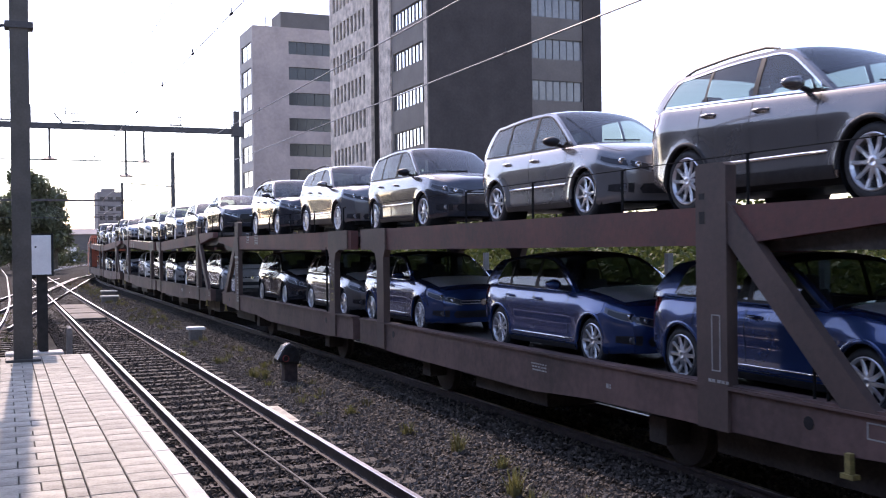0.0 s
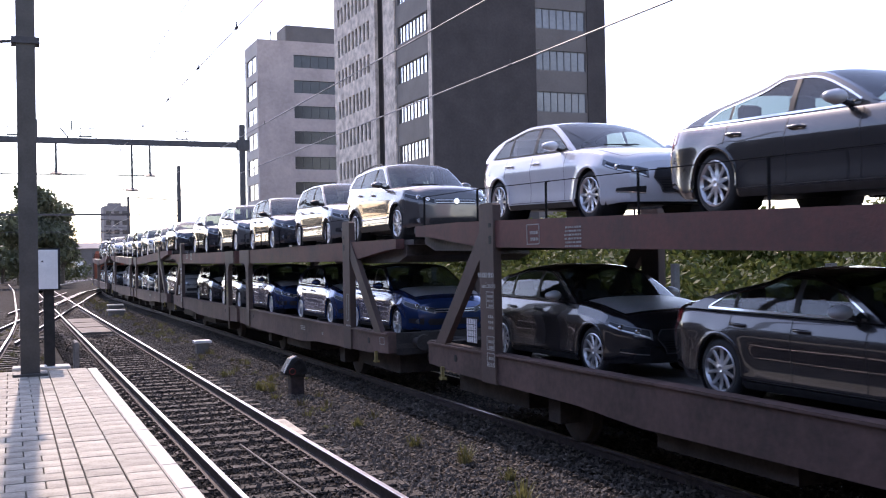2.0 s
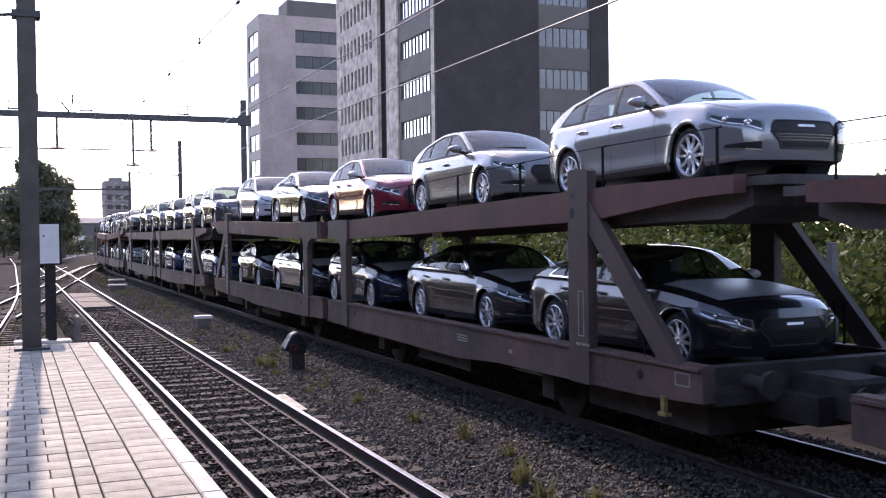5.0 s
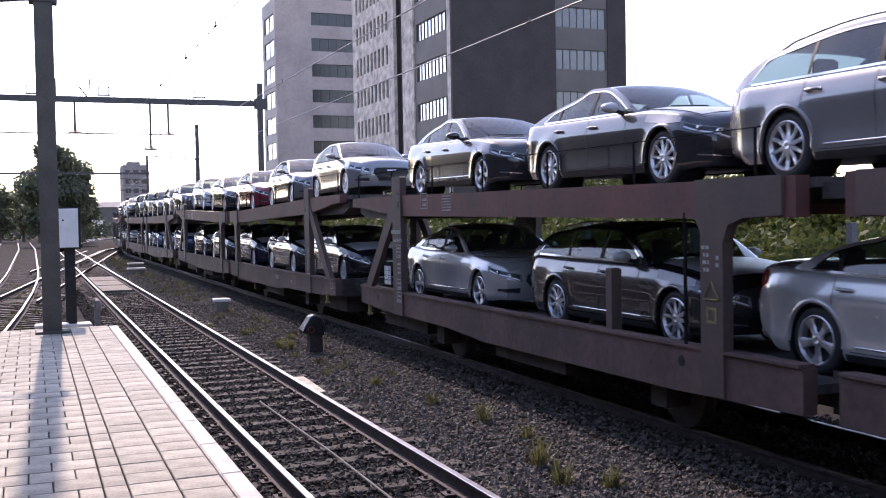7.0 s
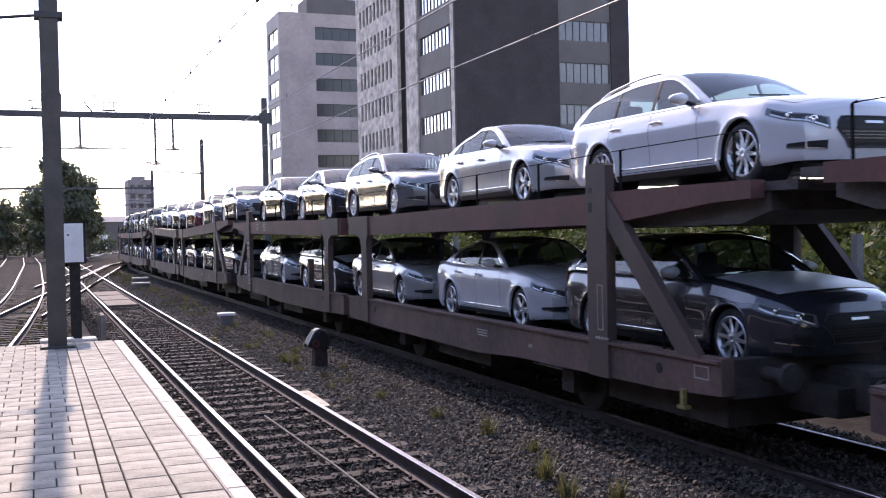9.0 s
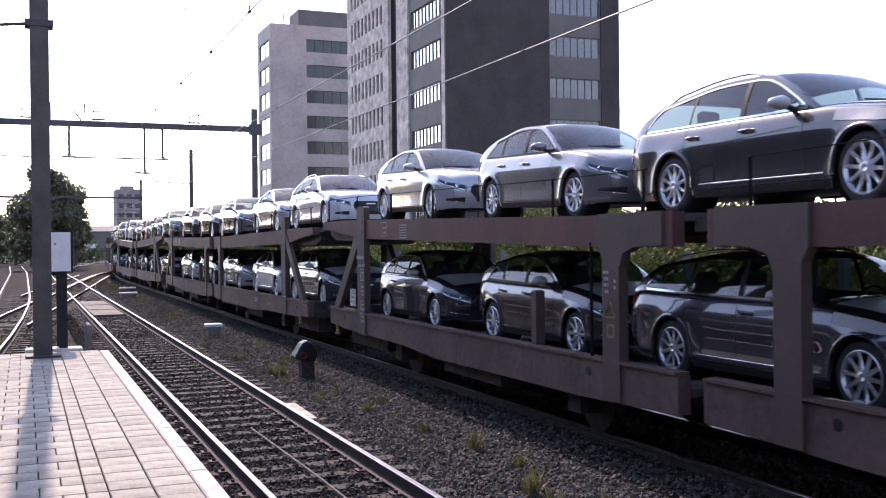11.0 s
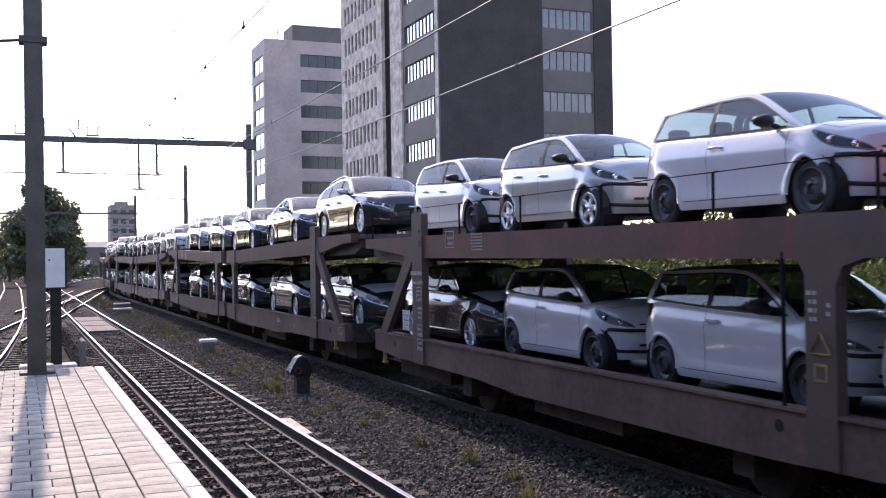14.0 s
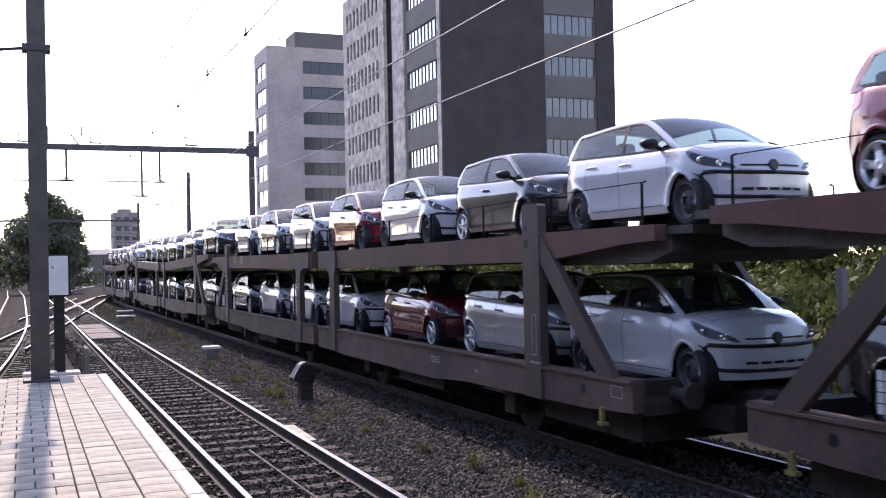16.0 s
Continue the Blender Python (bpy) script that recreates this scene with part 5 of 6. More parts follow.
        part("deck_end_beam", Mesh().prism(ori([(11.3, za - 0.42), (13.4, zb - 0.40), (13.85, zb - 0.28), (13.85, zb - 0.09), (11.3, za - 0.09)]), -1.24, 1.24), M["deck"], wg, "deep dark beam under the deck end")
        part("end_sill", Mesh().box(-1.27, 1.27, *Y((13.1, 13.3)), 0.72, 1.12), M["under"], wg)
        part("cross_tie", Mesh().box(-1.2, 1.2, *Y((10.8, 11.1)), deck_z(11, e) - 0.3, deck_z(11, e) - 0.1), M["wagon"], wg)
    part("middle_coupling", Mesh().box(-0.9, 0.9, -0.42, 0.42, 0.6, 1.0), M["under"], wg)
    part("deck_bridge", Mesh().box(-1.2, 1.2, -0.22, 0.22, deck_z(0, e) - 0.2, deck_z(0, e) - 0.05), M["under"], wg)
    for sd in (-1, 1):
        if e in (0.10, 0.20):
            part("stanchion", Mesh().chbox(*sorted((sd * 1.22, sd * 1.36)), 3.55, 3.68, 1.05, 1.85, 0.02), M["wagonpost"], wg, "short stanchion on the lower deck")
        part("drain_pole", Mesh().tube([(sd * 1.42, 1.98, 1.1), (sd * 1.42, 1.98, deck_z(2, e) - 0.3)], 0.02, 6), M["rope"], wg)
        part("ladder_hoop", Mesh().tube([(sd * 1.36, -12.2, 1.1), (sd * 1.36, -12.2, 1.62), (sd * 1.36, -12.28, 1.68), (sd * 1.36, -12.36, 1.62), (sd * 1.36, -12.36, 1.1)], 0.016, 6), M["rope"], wg)
    tri = Mesh().tube([(-1.469, 1.36, 1.62), (-1.469, 1.60, 1.62), (-1.469, 1.48, 1.80), (-1.469, 1.36, 1.62)], 0.012, 5)
    part("warning_triangle", tri, M["yellow"], wg, "small yellow warning triangle")
    part("warning_plate", frame_mark(Mesh(), -1.467, 1.40, 1.56, 1.38, 1.54, 0.025), M["yellow"], wg)
    # stencilled marks on the seen side
    X = -1.43 - 0.036
    mk = Mesh()
    bars(mk, X, 10.72, 11.25, 2.20, 2.34, 1, 3)
    bars(mk, X, 11.0, 11.15, 2.05, 2.13, 1, 4)
    frame_mark(mk, X, 10.74, 10.98, 1.76, 2.0)
    bars(mk, X, 10.77, 10.95, 1.78, 1.98, 3, 5)
    bars(mk, X, 10.76, 10.96, 1.46, 1.70, 3, 6)
    frame_mark(mk, X, 10.74, 10.98, 1.16, 1.36)
    bars(mk, X, 10.77, 10.95, 1.18, 1.34, 2, 7)
    frame_mark(mk, X, 10.74, 10.98, 0.92, 1.12)
    bars(mk, X, 10.77, 10.95, 0.94, 1.10, 2, 8)
    bars(mk, X, 1.52, 1.64, 1.9, 2.2, 4, 9)
    bars(mk, X, 1.36, 1.44, 1.95, 2.1, 2, 19)
    frame_mark(mk, X, -11.08, -10.95, 1.25, 1.8)
    bars(mk, X, -11.2, -10.9, 1.14, 1.2, 1, 10)
    X2 = -1.434
    bars(mk, X2, 8.35, 8.75, 2.60, 2.88, 6, 11)
    frame_mark(mk, X2, 9.4, 9.75, 2.65, 2.92)
    bars(mk, X2, 9.45, 9.7, 2.7, 2.87, 2, 12)
    bars(mk, X2, -7.6, -7.2, 0.86, 0.98, 3, 13)
    bars(mk, X2, -9.1, -8.95, 0.84, 0.94, 1, 14)
    frame_mark(mk, X2, -13.1, -12.85, 0.9, 1.04)
    tagged(part("stencil_lettering", mk, M["marking"], wg, "white stencilled marks"), kind="stuff")
    word = bpy.data.curves.new("type_letters", "FONT")
    word.body, word.size, word.extrude = "Laaeks", 0.12, 0.001
    word.materials.append(M["marking"])
    letters = part("type_letters", bpy.data.meshes.new_from_object(bpy.data.objects.new("type_letters", word)), None, wg, "white stencilled word")
    letters.matrix_basis = Matrix(((0, 0, -1, X - 0.002), (-1, 0, 0, 10.985), (0, 1, 0, 2.05), (0, 0, 0, 1)))
    lp = part("label_panel", Mesh().box(-1.47, -1.45, 11.35, 11.68, 1.22, 1.58), M["white"], wg, "white label panel")
    gl = Mesh()
    for i in range(5):
        gl.box(-1.473, -1.469, 11.35, 11.68, 1.22 + i * 0.09, 1.228 + i * 0.09).box(-1.473, -1.469, 11.35 + i * 0.08, 11.358 + i * 0.08, 1.22, 1.58)
    part("panel_lines", gl, M["black"], lp)
    return wg


def loco_thing():
    lo = thing("locomotive", "faded red electric locomotive at the head of the train", "locomotive")
    sec = [(-1.48, 0.95), (1.48, 0.95), (1.48, 3.0), (1.25, 3.75), (-1.25, 3.75), (-1.48, 3.0)]
    b = Mesh()
    b.v = [(x, y, z) for y in (-8.2, 8.2) for x, z in sec]
    b.f = [tuple(range(5, -1, -1)), tuple(range(6, 12))] + [(i, (i + 1) % 6, 6 + (i + 1) % 6, 6 + i) for i in range(6)]
    body = part("body", flip(b.data("body", M["locored"])), M["locored"], lo)
    part("cab_window", Mesh().box(-1.0, 1.0, -8.24, -8.19, 2.4, 3.1), M["glass"], lo)
    part("side_grille", Mesh().box(-1.50, -1.47, -5, 5, 2.3, 2.9), M["darkrim"], lo)
    part("frame", Mesh().box(-1.4, 1.4, -8.4, 8.4, 0.55, 0.95), M["under"], lo)
    for yy in (-5.5, 5.5):
        part("bogie", Mesh().box(-1.2, 1.2, yy - 2, yy + 2, 0.25, 0.6), M["under"], lo)
    part("pantograph", Mesh().tube([(0, -5, 3.75), (0, -6.4, 4.6), (0, -5.2, 5.6)], 0.05).tube([(-0.8, -5.2, 5.62), (0.8, -5.2, 5.62)], 0.04), M["steel"], lo)
    return lo


PAINT = {
    "white": paint("paint_white", (0.56, 0.56, 0.58), 0.0),
    "silver": paint("paint_silver", (0.45, 0.45, 0.45), 0.4),
    "grey": paint("paint_grey", (0.19, 0.186, 0.186), 0.5),
    "brown": paint("paint_grey_brown", (0.112, 0.105, 0.104), 0.5),
    "dark": paint("paint_dark_grey", (0.036, 0.039, 0.050), 0.4),
    "black": paint("paint_black", (0.014, 0.014, 0.017), 0.1),
    "navy": paint("paint_navy", (0.016, 0.022, 0.055), 0.3),
    "blue": paint("paint_blue", (0.024, 0.060, 0.180), 0.45),
    "tin": paint("paint_tin_grey", (0.27, 0.27, 0.275), 0.5),
    "red": paint("paint_red", (0.20, 0.005, 0.022), 0.2),
    "wine": paint("paint_wine_red", (0.16, 0.006, 0.018), 0.2),
}
WORDS = {"tin": "silver-grey", "white": "white", "silver": "silver", "grey": "grey", "brown": "grey-brown", "dark": "dark grey", "black": "black", "navy": "navy blue", "blue": "metallic blue", "red": "bright red", "wine": "wine-red"}
KINDS = {"hatch": "five-door hatchback", "sport": "sporty hatchback", "mpv": "compact people carrier", "suv": "tall off-road car", "sedan": "saloon car", "coupe": "sloping-backed saloon", "estate": "estate car", "city": "small five-door city car", "city3": "small three-door city car"}
U, D = "upper", "lower"
LOAD = {  # wagon: (deck, kind, colour, place along the wagon)
    -2: [(U, "suv", "silver", 9.7), (U, "hatch", "dark", 4.3), (U, "mpv", "white", -0.8), (U, "suv", "dark", -6.2), (U, "hatch", "silver", -11.0), (D, "hatch", "dark", 9.6), (D, "hatch", "silver", 4.2), (D, "hatch", "navy", -0.7), (D, "hatch", "white", -6.2), (D, "hatch", "dark", -11.0)],
    -1: [(U, "hatch", "silver", 9.7), (U, "mpv", "dark", 4.3), (U, "suv", "silver", -0.8), (U, "hatch", "grey", -6.2), (U, "sedan", "dark", -11.1), (D, "hatch", "white", 9.6), (D, "hatch", "dark", 4.2), (D, "hatch", "silver", -0.7), (D, "hatch", "dark", -6.2), (D, "hatch", "silver", -11.0)],
    0: [(U, "suv", "dark", 9.7), (U, "suv", "grey", 4.2), (U, "mpv", "dark", -0.82), (U, "mpv", "grey", -6.35), (U, "suv", "brown", -11.1), (D, "hatch", "dark", 9.0), (D, "hatch", "grey", 3.85), (D, "hatch", "blue", -0.62), (D, "hatch", "blue", -6.48), (D, "hatch", "blue", -10.98)],
    1: [(U, "sport", "white", 10.4), (U, "coupe", "black", 5.1), (U, "sport", "red", -0.2), (U, "sport", "grey", -5.7), (U, "sport", "tin", -11.05), (D, "sport", "black", 10.38), (D, "coupe", "black", 5.07), (D, "sport", "navy", -0.15), (D, "coupe", "black", -5.75), (D, "coupe", "black", -10.75)],
    2: [(U, "sedan", "black", 9.75), (U, "coupe", "black", 4.55), (U, "estate", "grey", -0.4), (U, "sedan", "silver", -6.42), (U, "estate", "white", -11.58), (D, "sedan", "silver", 9.9), (D, "estate", "black", 4.35), (D, "sedan", "silver", -0.75), (D, "sedan", "white", -6.25), (D, "estate", "dark", -11.35)],
    3: [(U, "sport", "silver", 9.9), (U, "sport", "grey", 4.67), (U, "estate", "black", -0.4), (U, "sedan", "dark", -5.8), (U, "estate", "black", -11.4), (D, "sport", "dark", 9.75), (D, "sport", "black", 4.65), (D, "estate", "dark", -0.35), (D, "sport", "black", -5.7), (D, "estate", "dark", -11.25)],
    4: [(U, "city", "white", 11.32), (U, "city", "silver", 7.58), (U, "city3", "white", 3.48), (U, "city3", "red", -0.42), (U, "city", "white", -4.35), (U, "city3", "black", -8.38), (U, "city", "white", -12.3), (D, "hatch", "black", 11.4), (D, "city3", "white", 7.5), (D, "city3", "white", 3.57), (D, "city", "white", -0.1), (D, "city", "wine", -4.45), (D, "city", "silver", -8.6), (D, "city", "white", -12.3)],
    5: [(U, "city", "wine", 11.05), (U, "city", "white", 7.2), (D, "hatch", "black", 10.7), (D, "city", "silver", 6.8)],
}
RAISE = {0: 0.03, 1: 0.22, 2: 0.10, 3: 0.20, 4: 0.06, -1: 0.22, -2: 0.22}
FILM = {("sport", "red"), ("coupe", "black"), ("sport", "black"), ("sedan", "dark"), ("estate", "black"), ("estate", "dark"), ("coupe", "dark"), ("sport", "navy"), ("sport", "dark")}
protos, wagon_protos, riders = {}, {}, []
for k, cars in LOAD.items():
    e = RAISE.get(k, 0.20)
    centre = WC - PER * k
    if e in wagon_protos:
        wg = copy_thing(wagon_protos[e], wagon_pose(centre, 0))
    else:
        wg = wagon_protos[e] = wagon_thing(e)
    riders.append((wg, centre, Matrix.Identity(4)))
    for lvl, kind, col, w in cars:
        key = (kind, col)
        if key not in protos:
            style = "steel" if kind.startswith("city") and col in ("white", "red") else "two" if kind == "sedan" else "alloy"
            label = "%s %s with %s wheels" % (WORDS[col], KINDS[kind], "black steel" if style == "steel" else "silver spoked")
            car = protos[key] = car_thing(kind, PAINT[col], label, style, key in FILM or kind == "hatch", key in FILM)
        else:
            car = copy_thing(protos[key], Matrix.Identity(4))
        wb2 = SPEC[kind]["wb"] / 2
        if lvl == D:
            local = pose(0, w, 0.93)
        else:
            za, zb = deck_z(w - wb2, e), deck_z(w + wb2, e)
            local = pose(0, w, (za + zb) / 2, math.degrees(math.atan2(zb - za, 2 * wb2)), 0, 0)
        riders.append((car, centre, local))
loco = loco_thing()
riders.append((loco, WC + 2 * PER + 14.3 + 8.6, Matrix.Identity(4)))

# ---- plants ----
def leaf_cloud(blobs, n, size, seed, flat=0.6):
    """Many small leaves through uneven clumps (x, y, z, rx, ry, rz)."""
    rnd = np.random.default_rng(seed)
    vol = np.array([b[3] * b[4] * b[5] for b in blobs])
    idx = rnd.choice(len(blobs), n, p=vol / vol.sum())
    B = np.array(blobs)[idx]
    d = rnd.normal(size=(n, 3))
    d /= np.linalg.norm(d, axis=1)[:, None]
    rad = rnd.random(n) ** 0.45
    P = B[:, :3] + d * rad[:, None] * B[:, 3:6]
    m = Mesh()
    u = rnd.normal(size=(n, 3))
    u /= np.linalg.norm(u, axis=1)[:, None]
    w = np.cross(u, d + 0.3 * rnd.normal(size=(n, 3)))
    w /= np.linalg.norm(w, axis=1)[:, None] + 1e-9
    s = size * (0.6 + 0.8 * rnd.random(n))[:, None]
    a, b, c, e = P - u * s, P + w * s * flat, P + u * s, P - w * s * flat
    V = np.stack([a, b, c, e], 1).reshape(-1, 3)
    m.v = V.tolist()
    m.f = [(4 * i, 4 * i + 1, 4 * i + 2, 4 * i + 3) for i in range(n)]
    return m


rb = random.Random(5)
hedge = []
for i in range(52):
    y = -6 + i * 1.15
    hedge.append((13.0 + rb.uniform(-0.6, 1.2), y, rb.uniform(0.4, 1.4), rb.uniform(0.8, 1.3), rb.uniform(0.9, 1.5), rb.uniform(0.8, 1.3)))
    hedge.append((15.2 + rb.uniform(-0.8, 1.2), y, rb.uniform(1.2, 1.9), rb.uniform(1.0, 1.5), rb.uniform(1.0, 1.7), rb.uniform(0.8, 1.2)))
for i in range(26):
    hedge.append((18.0 + rb.uniform(-0.8, 1.5), -4 + i * 2.3, rb.uniform(2.2, 2.9), 1.7, 1.9, rb.uniform(1.1, 1.6)))
for i in range(92):
    hedge.append((10.6 + rb.uniform(0, 1.6), -5 + i * 0.6, rb.uniform(-0.2, 0.25), rb.uniform(0.4, 0.7), rb.uniform(0.6, 0.9), rb.uniform(0.3, 0.55)))
for i in range(14):
    y = 52 + i * 6
    hedge.append((17 + rb.uniform(-1, 2), y, rb.uniform(1.0, 1.9), 2.2, 3.4, rb.uniform(1.4, 2.2)))
tagged(new("shrubbery", leaf_cloud(hedge, 400000, 0.085, 3).data("shrubbery", M["leaf"])), "sunlit green shrubs and scrub behind the train", "shrubs", kind="stuff")
fence = thing("lineside_fence", "grey concrete fence posts among the shrubs", "fence")
for i in range(12):
    part("post", Mesh().box(11.6, 11.72, -4 + i * 4.0, -3.88 + i * 4.0, -0.4, 2.3), M["concrete"], fence)


def tree(x, y, h, r, seed, n=5000, size=0.3):
    rnd = random.Random(seed)
    t = thing("tree", "dark leafy far tree with haze put into its leaf colour", "tree", "trees along the line")
    tr = Mesh().tube([(x, y, -0.4), (x + 0.1, y, h * 0.3), (x, y, h * 0.6), (x + 0.2, y, h * 0.85)], [h * 0.035, h * 0.026, h * 0.016, h * 0.006], 8)
    blobs = []
    for i in range(24):
        a, z = rnd.uniform(0, 6.28), rnd.uniform(0.30, 0.92)
        q = r * rnd.uniform(0.1, 0.68) * (1.15 - abs(z - 0.55) * 1.3)
        bx, by, bz = x + math.cos(a) * q, y + math.sin(a) * q, h * z
        tr.tube([(x, y, h * (z - 0.18)), (x + (bx - x) * 0.6, y + (by - y) * 0.6, bz - h * 0.04), (bx, by, bz)], [h * 0.012, h * 0.008, h * 0.003], 5)
        b = r * rnd.uniform(0.30, 0.50)
        blobs.append((bx, by, bz, b, b, b * 0.8))
    part("trunk", tr, M["bark"], t)
    part("crown", leaf_cloud(blobs, n, size, seed + 100), M["hazyleaf"], t)
    return t


tree(3.2, 135, 12.6, 4.9, 7, 24000, 0.24)
tree(6.6, 150, 9.0, 2.6, 2, 3000, 0.22)
for i, (tx, ty, th, tw) in enumerate(((-4.5, 165, 8.6, 3.4), (-1.2, 178, 8.0, 3.4), (-7.5, 172, 9.0, 4), (-10, 150, 7, 4), (-14, 165, 7.5, 5), (-22, 170, 8, 5), (-30, 160, 7, 5), (-6, 175, 6, 4), (3.4, 190, 6.5, 4), (-38, 180, 9, 6), (1.0, 160, 5.5, 3))):
    tree(tx, ty, th, tw, 20 + i, 2500, 0.3)
low = [(-60 + i * 4.5 + rb.uniform(-1, 1), 205 + rb.uniform(-8, 8), 1.2, 3.4, 3, rb.uniform(2, 3.8)) for i in range(18)]
tagged(new("far_scrub", leaf_cloud(low, 9000, 0.35, 9).data("far_scrub", M["hazyleaf"])), "dark far scrub along the railway", "scrub", kind="stuff")


def blades(m, x, y, h, rnd, n):
    for i in range(n):
        a, r0 = rnd.uniform(0, 6.28), rnd.uniform(0, 0.09)
        bx, by = x + math.cos(a) * r0, y + math.sin(a) * r0
        lean, hh = rnd.uniform(0.05, 0.45) * h, h * rnd.uniform(0.5, 1)
        ex, ey = bx + math.cos(a) * lean, by + math.sin(a) * lean
        w = rnd.uniform(0.006, 0.014)
        px, py = -math.sin(a) * w, math.cos(a) * w
        z0 = -0.24
        mx, my = (bx * 0.6 + ex * 0.4), (by * 0.6 + ey * 0.4)
        m.quad((bx - px, by - py, z0), (bx + px, by + py, z0), (mx + px, my + py, z0 + hh * 0.6), (mx - px, my - py, z0 + hh * 0.6))
        m.quad((mx - px, my - py, z0 + hh * 0.6), (mx + px, my + py, z0 + hh * 0.6), (ex + px * 0.2, ey + py * 0.2, z0 + hh), (ex - px * 0.2, ey - py * 0.2, z0 + hh))
    for i in range(n):
        a, r0 = rnd.uniform(0, 6.28), rnd.uniform(0, 0.17)
        cx, cy, cz = x + math.cos(a) * r0, y + math.sin(a) * r0, -0.24 + h * rnd.uniform(0.2, 0.95)
        s = rnd.uniform(0.012, 0.03)
        m.quad((cx - s, cy, cz), (cx, cy - s * 0.7, cz + s * 0.5), (cx + s, cy, cz + s * 0.2), (cx, cy + s * 0.7, cz))


for i, (wx, wy, wh) in enumerate(((5.42, 12.1, 0.34), (5.0, 9.7, 0.36), (5.3, 13.6, 0.2), (5.1, 15.6, 0.2), (4.9, 20.6, 0.3), (4.75, 20.9, 0.25), (5.5, 11.0, 0.2), (4.85, 8.9, 0.3), (5.25, 8.6, 0.25), (5.35, 22.5, 0.2), (4.6, 24, 0.22))):
    m = Mesh()
    blades(m, wx, wy, wh, random.Random(40 + i), 46)
    tagged(new("weed", m.data("weed", M["weed"])), "tuft of yellow-green weed growing in the ballast", "weed", "weeds", kind="stuff")
for key, count, label in (("weed", 90, "low yellow-green weeds scattered over the ballast"), ("drygrass", 200, "dry straw-coloured grass between the tracks")):
    m = Mesh()
    for i in range(count):
        blades(m, 5.3 + rb.gauss(0, 0.45), 15 + 70 * rb.random() ** 0.8, rb.uniform(0.05, 0.24), rb, 20)
    for i in range(count // 2):
        blades(m, -0.2 + rb.gauss(0, 0.5), 19 + 30 * rb.random(), rb.uniform(0.05, 0.2), rb, 14)
    tagged(new("grass", m.data("grass", M[key])), label, "grass", kind="stuff")

# ---- sleepers, paving, loose stones ----
def shared(name, meshes, places, parent, limit=300):
    for i, (x, y, z, a) in enumerate(places[:limit]):
        ob = new(name, meshes[i % len(meshes)])
        ob.parent = parent
        ob.matrix_basis = pose(x, y, z, 0, 0, a)


def sleeper_mesh(seed):
    rnd = random.Random(seed)
    m = Mesh().chbox(-1.3, 1.3, -0.125, 0.125, -0.15, 0, 0.012)
    m.v = [(x + rnd.uniform(-0.02, 0.02), y + rnd.uniform(-0.008, 0.008), z + rnd.uniform(-0.006, 0.004)) for x, y, z in m.v]
    return m.data("sleeper", M["sleeper"])


def plate_mesh(m, x, y, z):
    """The pair of bolted plates under the rails of one sleeper."""
    for s in (x - 0.752, x + 0.752):
        m.chbox(s - 0.17, s + 0.17, y - 0.08, y + 0.08, z, z + 0.014, 0.004)
        for q in (-0.11, 0.11):
            m.lathe([(0, 0.022), (0.03, 0.022), (0.035, 0.0)], s + q, y, z + 0.012, 6, "z")


sm = [sleeper_mesh(i) for i in range(6)]
places = [(XN + rb.uniform(-0.02, 0.02), -9.0 + i * 0.62, -0.180, rb.uniform(-0.6, 0.6)) for i in range(132)]
shared("sleeper", sm, places, near)
plates = Mesh()
for p in places[20:80]:
    plate_mesh(plates, XN, p[1], -0.172)
tagged(part("base_plate", plates, M["railside"], near), kind="stuff")
shared("sleeper", sm, [(XT, -2.0 + i * 0.62, -0.176, 0) for i in range(80)], far)
shared("sleeper", sm, [(left_line(20 + i * 0.65), 20 + i * 0.65, -0.176, 0) for i in range(70)], left)
shared("sleeper", sm, [(-0.65 + (38 + i * 0.65 - 36) * 0.118, 38 + i * 0.65, -0.178, -6.7) for i in range(45)], cross)

PAV = [Mesh().chbox(-w / 2 + 0.003, w / 2 - 0.003, -0.146, 0.146, -0.05, 0, 0.006).data("paver", M["paver"]) for w in (0.3, 0.15)]
rest_m = Mesh()
pv = []
for r in range(88):
    cy = -8.0 + r * 0.3 + 0.15
    if cy > PEND - 0.1:
        continue
    row = [(PX - 0.155 - 0.155, 0.3), (PX - 0.155 - 0.46, 0.3), (PX - 0.155 - 0.69, 0.15)]
    x = PX - 0.155 - 0.77
    if r % 2:
        row.append((x - 0.075, 0.15))
        x -= 0.152
    while x > -2.3:
        row.append((x - 0.15, 0.3))
        x -= 0.303
    for cx, w in row:
        pv.append((cx, cy, PZ + rb.uniform(-0.003, 0.002), rb.uniform(-0.5, 0.5), w))
pv.sort(key=lambda p: abs(p[1] - 6) + (50 if p[1] < 5.5 else 0) + 2.0 * abs(p[0] - 0.4))
for w, q in ((0.3, 0), (0.15, 1)):
    shared("paver", [PAV[q]], [p[:4] for p in pv[:300] if p[4] == w], platform, 300)
for x, y, z, a, w in pv[300:]:
    rest_m.chbox(x - w / 2 + 0.003, x + w / 2 - 0.003, y - 0.146, y + 0.146, z - 0.05, z, 0.006)
tagged(part("paving", rest_m, M["paver"], platform), kind="stuff")
kerb_mesh = Mesh().chbox(-0.074, 0.074, -0.496, 0.496, -0.09, 0, 0.012).data("edge_slab", M["kerb"])
shared("edge_slab", [kerb_mesh], [(PX - 0.077, -4.5 + i * 1.0, PZ + 0.003, 0) for i in range(23)], platform)

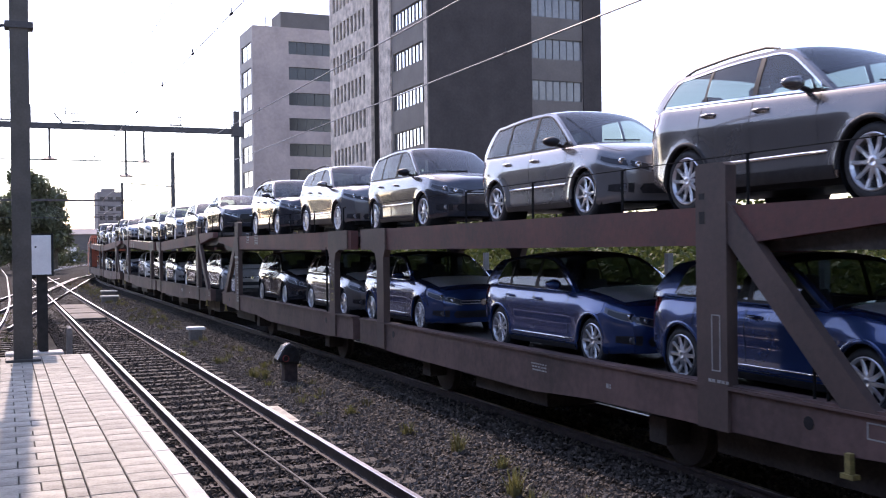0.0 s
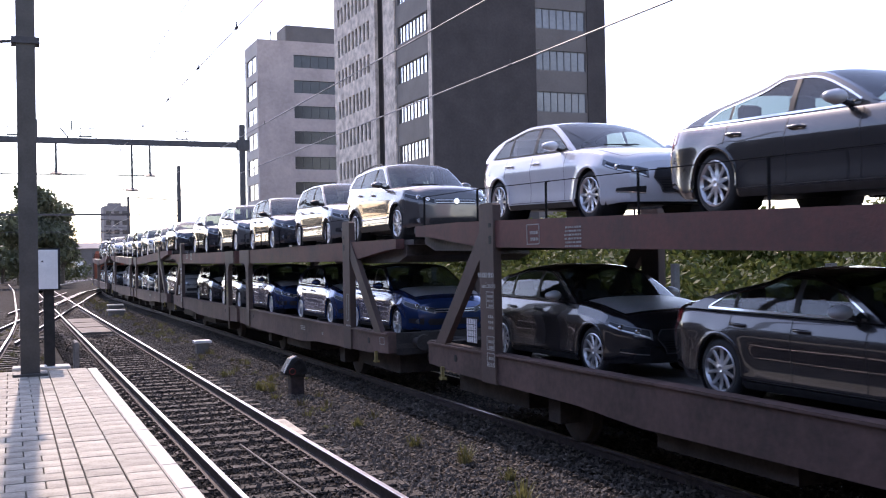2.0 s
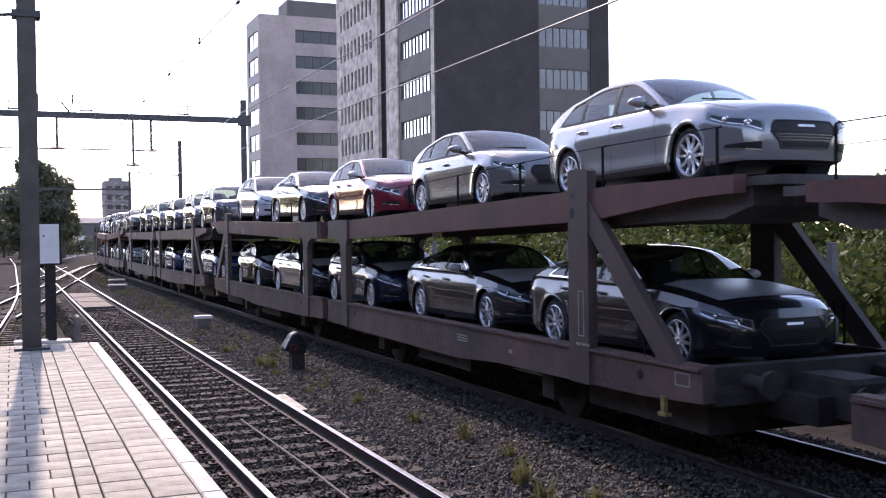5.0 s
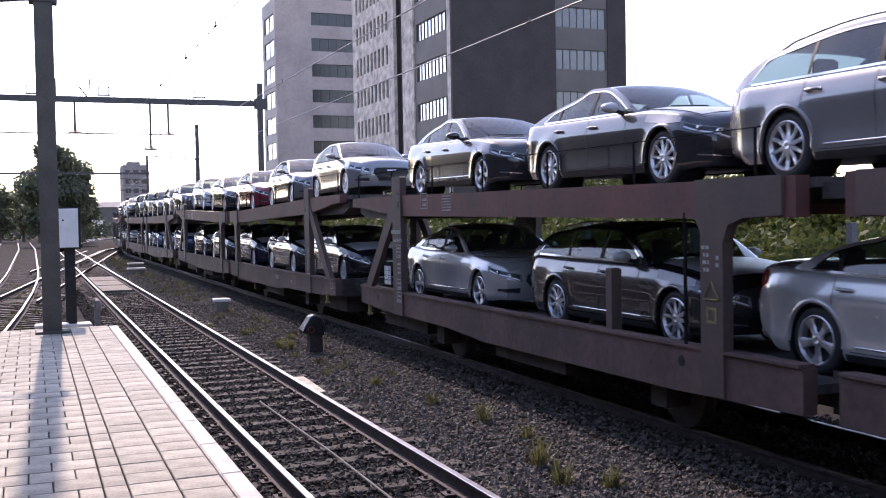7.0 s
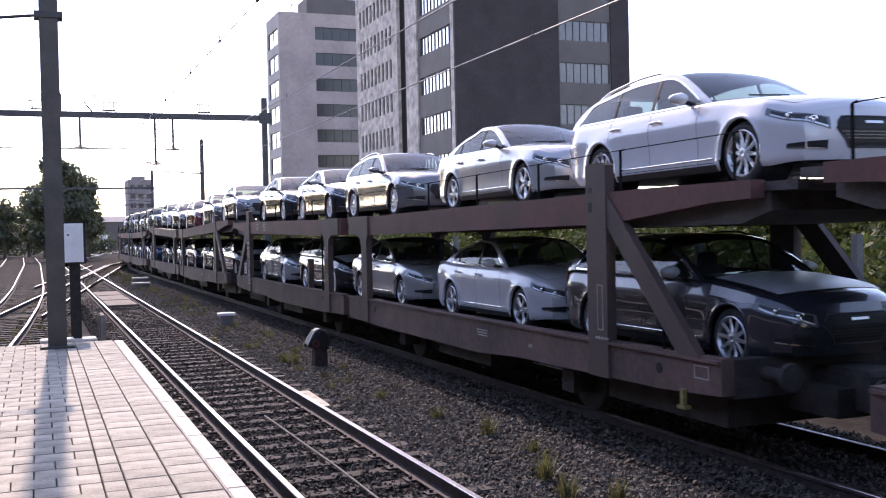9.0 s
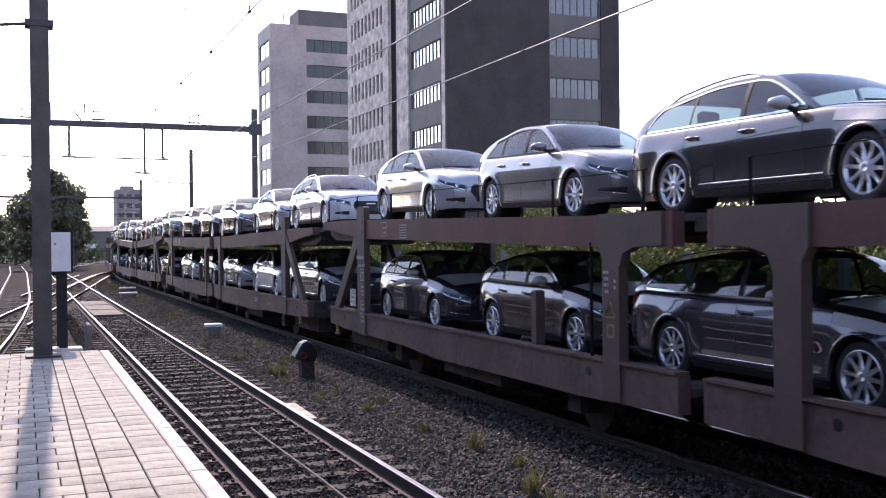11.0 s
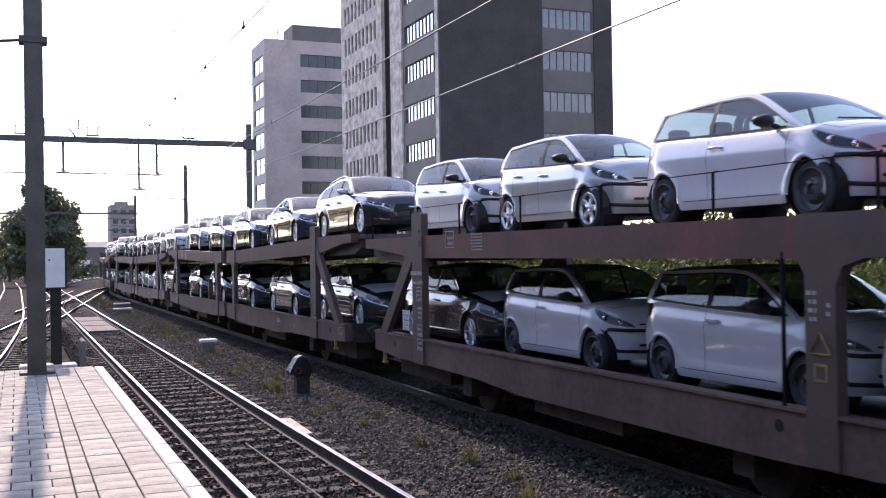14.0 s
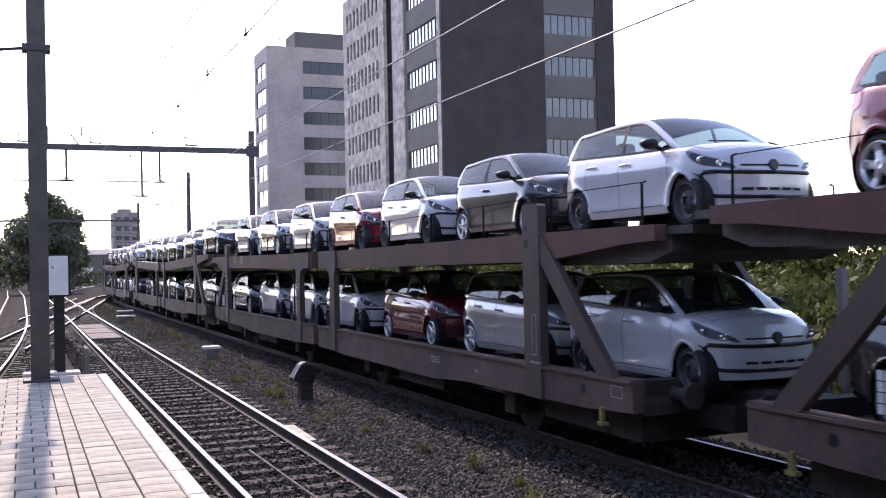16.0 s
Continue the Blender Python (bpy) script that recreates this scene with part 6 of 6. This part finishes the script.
def stones(n, seed, x0, x1, y0, y1, smin, smax, z0, avoid=()):
    rnd = np.random.default_rng(seed)
    base = np.array([(1, 0, 0), (-1, 0, 0), (0, 1, 0), (0, -1, 0), (0, 0, 0.8), (0, 0, -0.8)], float)
    F = np.array([(0, 2, 4), (2, 1, 4), (1, 3, 4), (3, 0, 4), (2, 0, 5), (1, 2, 5), (3, 1, 5), (0, 3, 5)])
    # denser close by
    t = rnd.random(n)
    P = np.stack([x0 + (x1 - x0) * rnd.random(n), y0 + (y1 - y0) * t ** 1.7, np.full(n, z0) + rnd.uniform(-0.01, 0.02, n)], 1)
    S = rnd.uniform(smin, smax, n)
    V = base[None] * S[:, None, None] * rnd.uniform(0.6, 1.25, (n, 6, 1))
    V += rnd.normal(size=V.shape) * S[:, None, None] * 0.18
    an = rnd.uniform(0, 6.28, n)
    ca, sa = np.cos(an)[:, None], np.sin(an)[:, None]
    tl = rnd.uniform(-0.7, 0.7, n)
    ct, st = np.cos(tl)[:, None], np.sin(tl)[:, None]
    y, z = V[..., 1] * ct - V[..., 2] * st, V[..., 1] * st + V[..., 2] * ct
    x, y2 = V[..., 0] * ca - y * sa, V[..., 0] * sa + y * ca
    V = np.stack([x, y2, z], 2) + P[:, None]
    m = Mesh()
    m.v = V.reshape(-1, 3).tolist()
    m.f = (F[None] + 6 * np.arange(n)[:, None, None]).reshape(-1, 3).tolist()
    return m


tagged(part("stones", stones(26000, 1, 3.85, 6.3, 7.0, 34, 0.018, 0.042, -0.205), M["stone"], ballast), kind="stuff")
tagged(part("stones", stones(20000, 2, 1.35, 3.9, 7.0, 32, 0.018, 0.042, -0.198), M["oilstone"], ballast), kind="stuff")
tagged(part("stones", stones(12000, 3, 6.4, 9.3, 6.0, 30, 0.018, 0.04, -0.125), M["stone"], ballast), kind="stuff")

tagged(part("stones", stones(16000, 4, 3.85, 6.4, 33.0, 76, 0.025, 0.05, -0.20), M["stone"], ballast), kind="stuff")
tagged(part("stones", stones(12000, 5, 1.35, 3.9, 31.0, 75, 0.025, 0.048, -0.205), M["oilstone"], ballast), kind="stuff")
tagged(part("stones", stones(15000, 7, -7.0, 0.9, 19.0, 62, 0.025, 0.05, -0.222), M["stone"], ballast2), kind="stuff")
tagged(part("stones", stones(9000, 8, 6.2, 6.85, 6.0, 40, 0.018, 0.04, -0.165), M["stone"], ballast), kind="stuff")


def motions():
    times = [r[0] for r in RUN]
    for ob, centre, local in riders:
        walk(ob, [(t, wagon_pose(centre, t) @ local) for t in times])


motions()
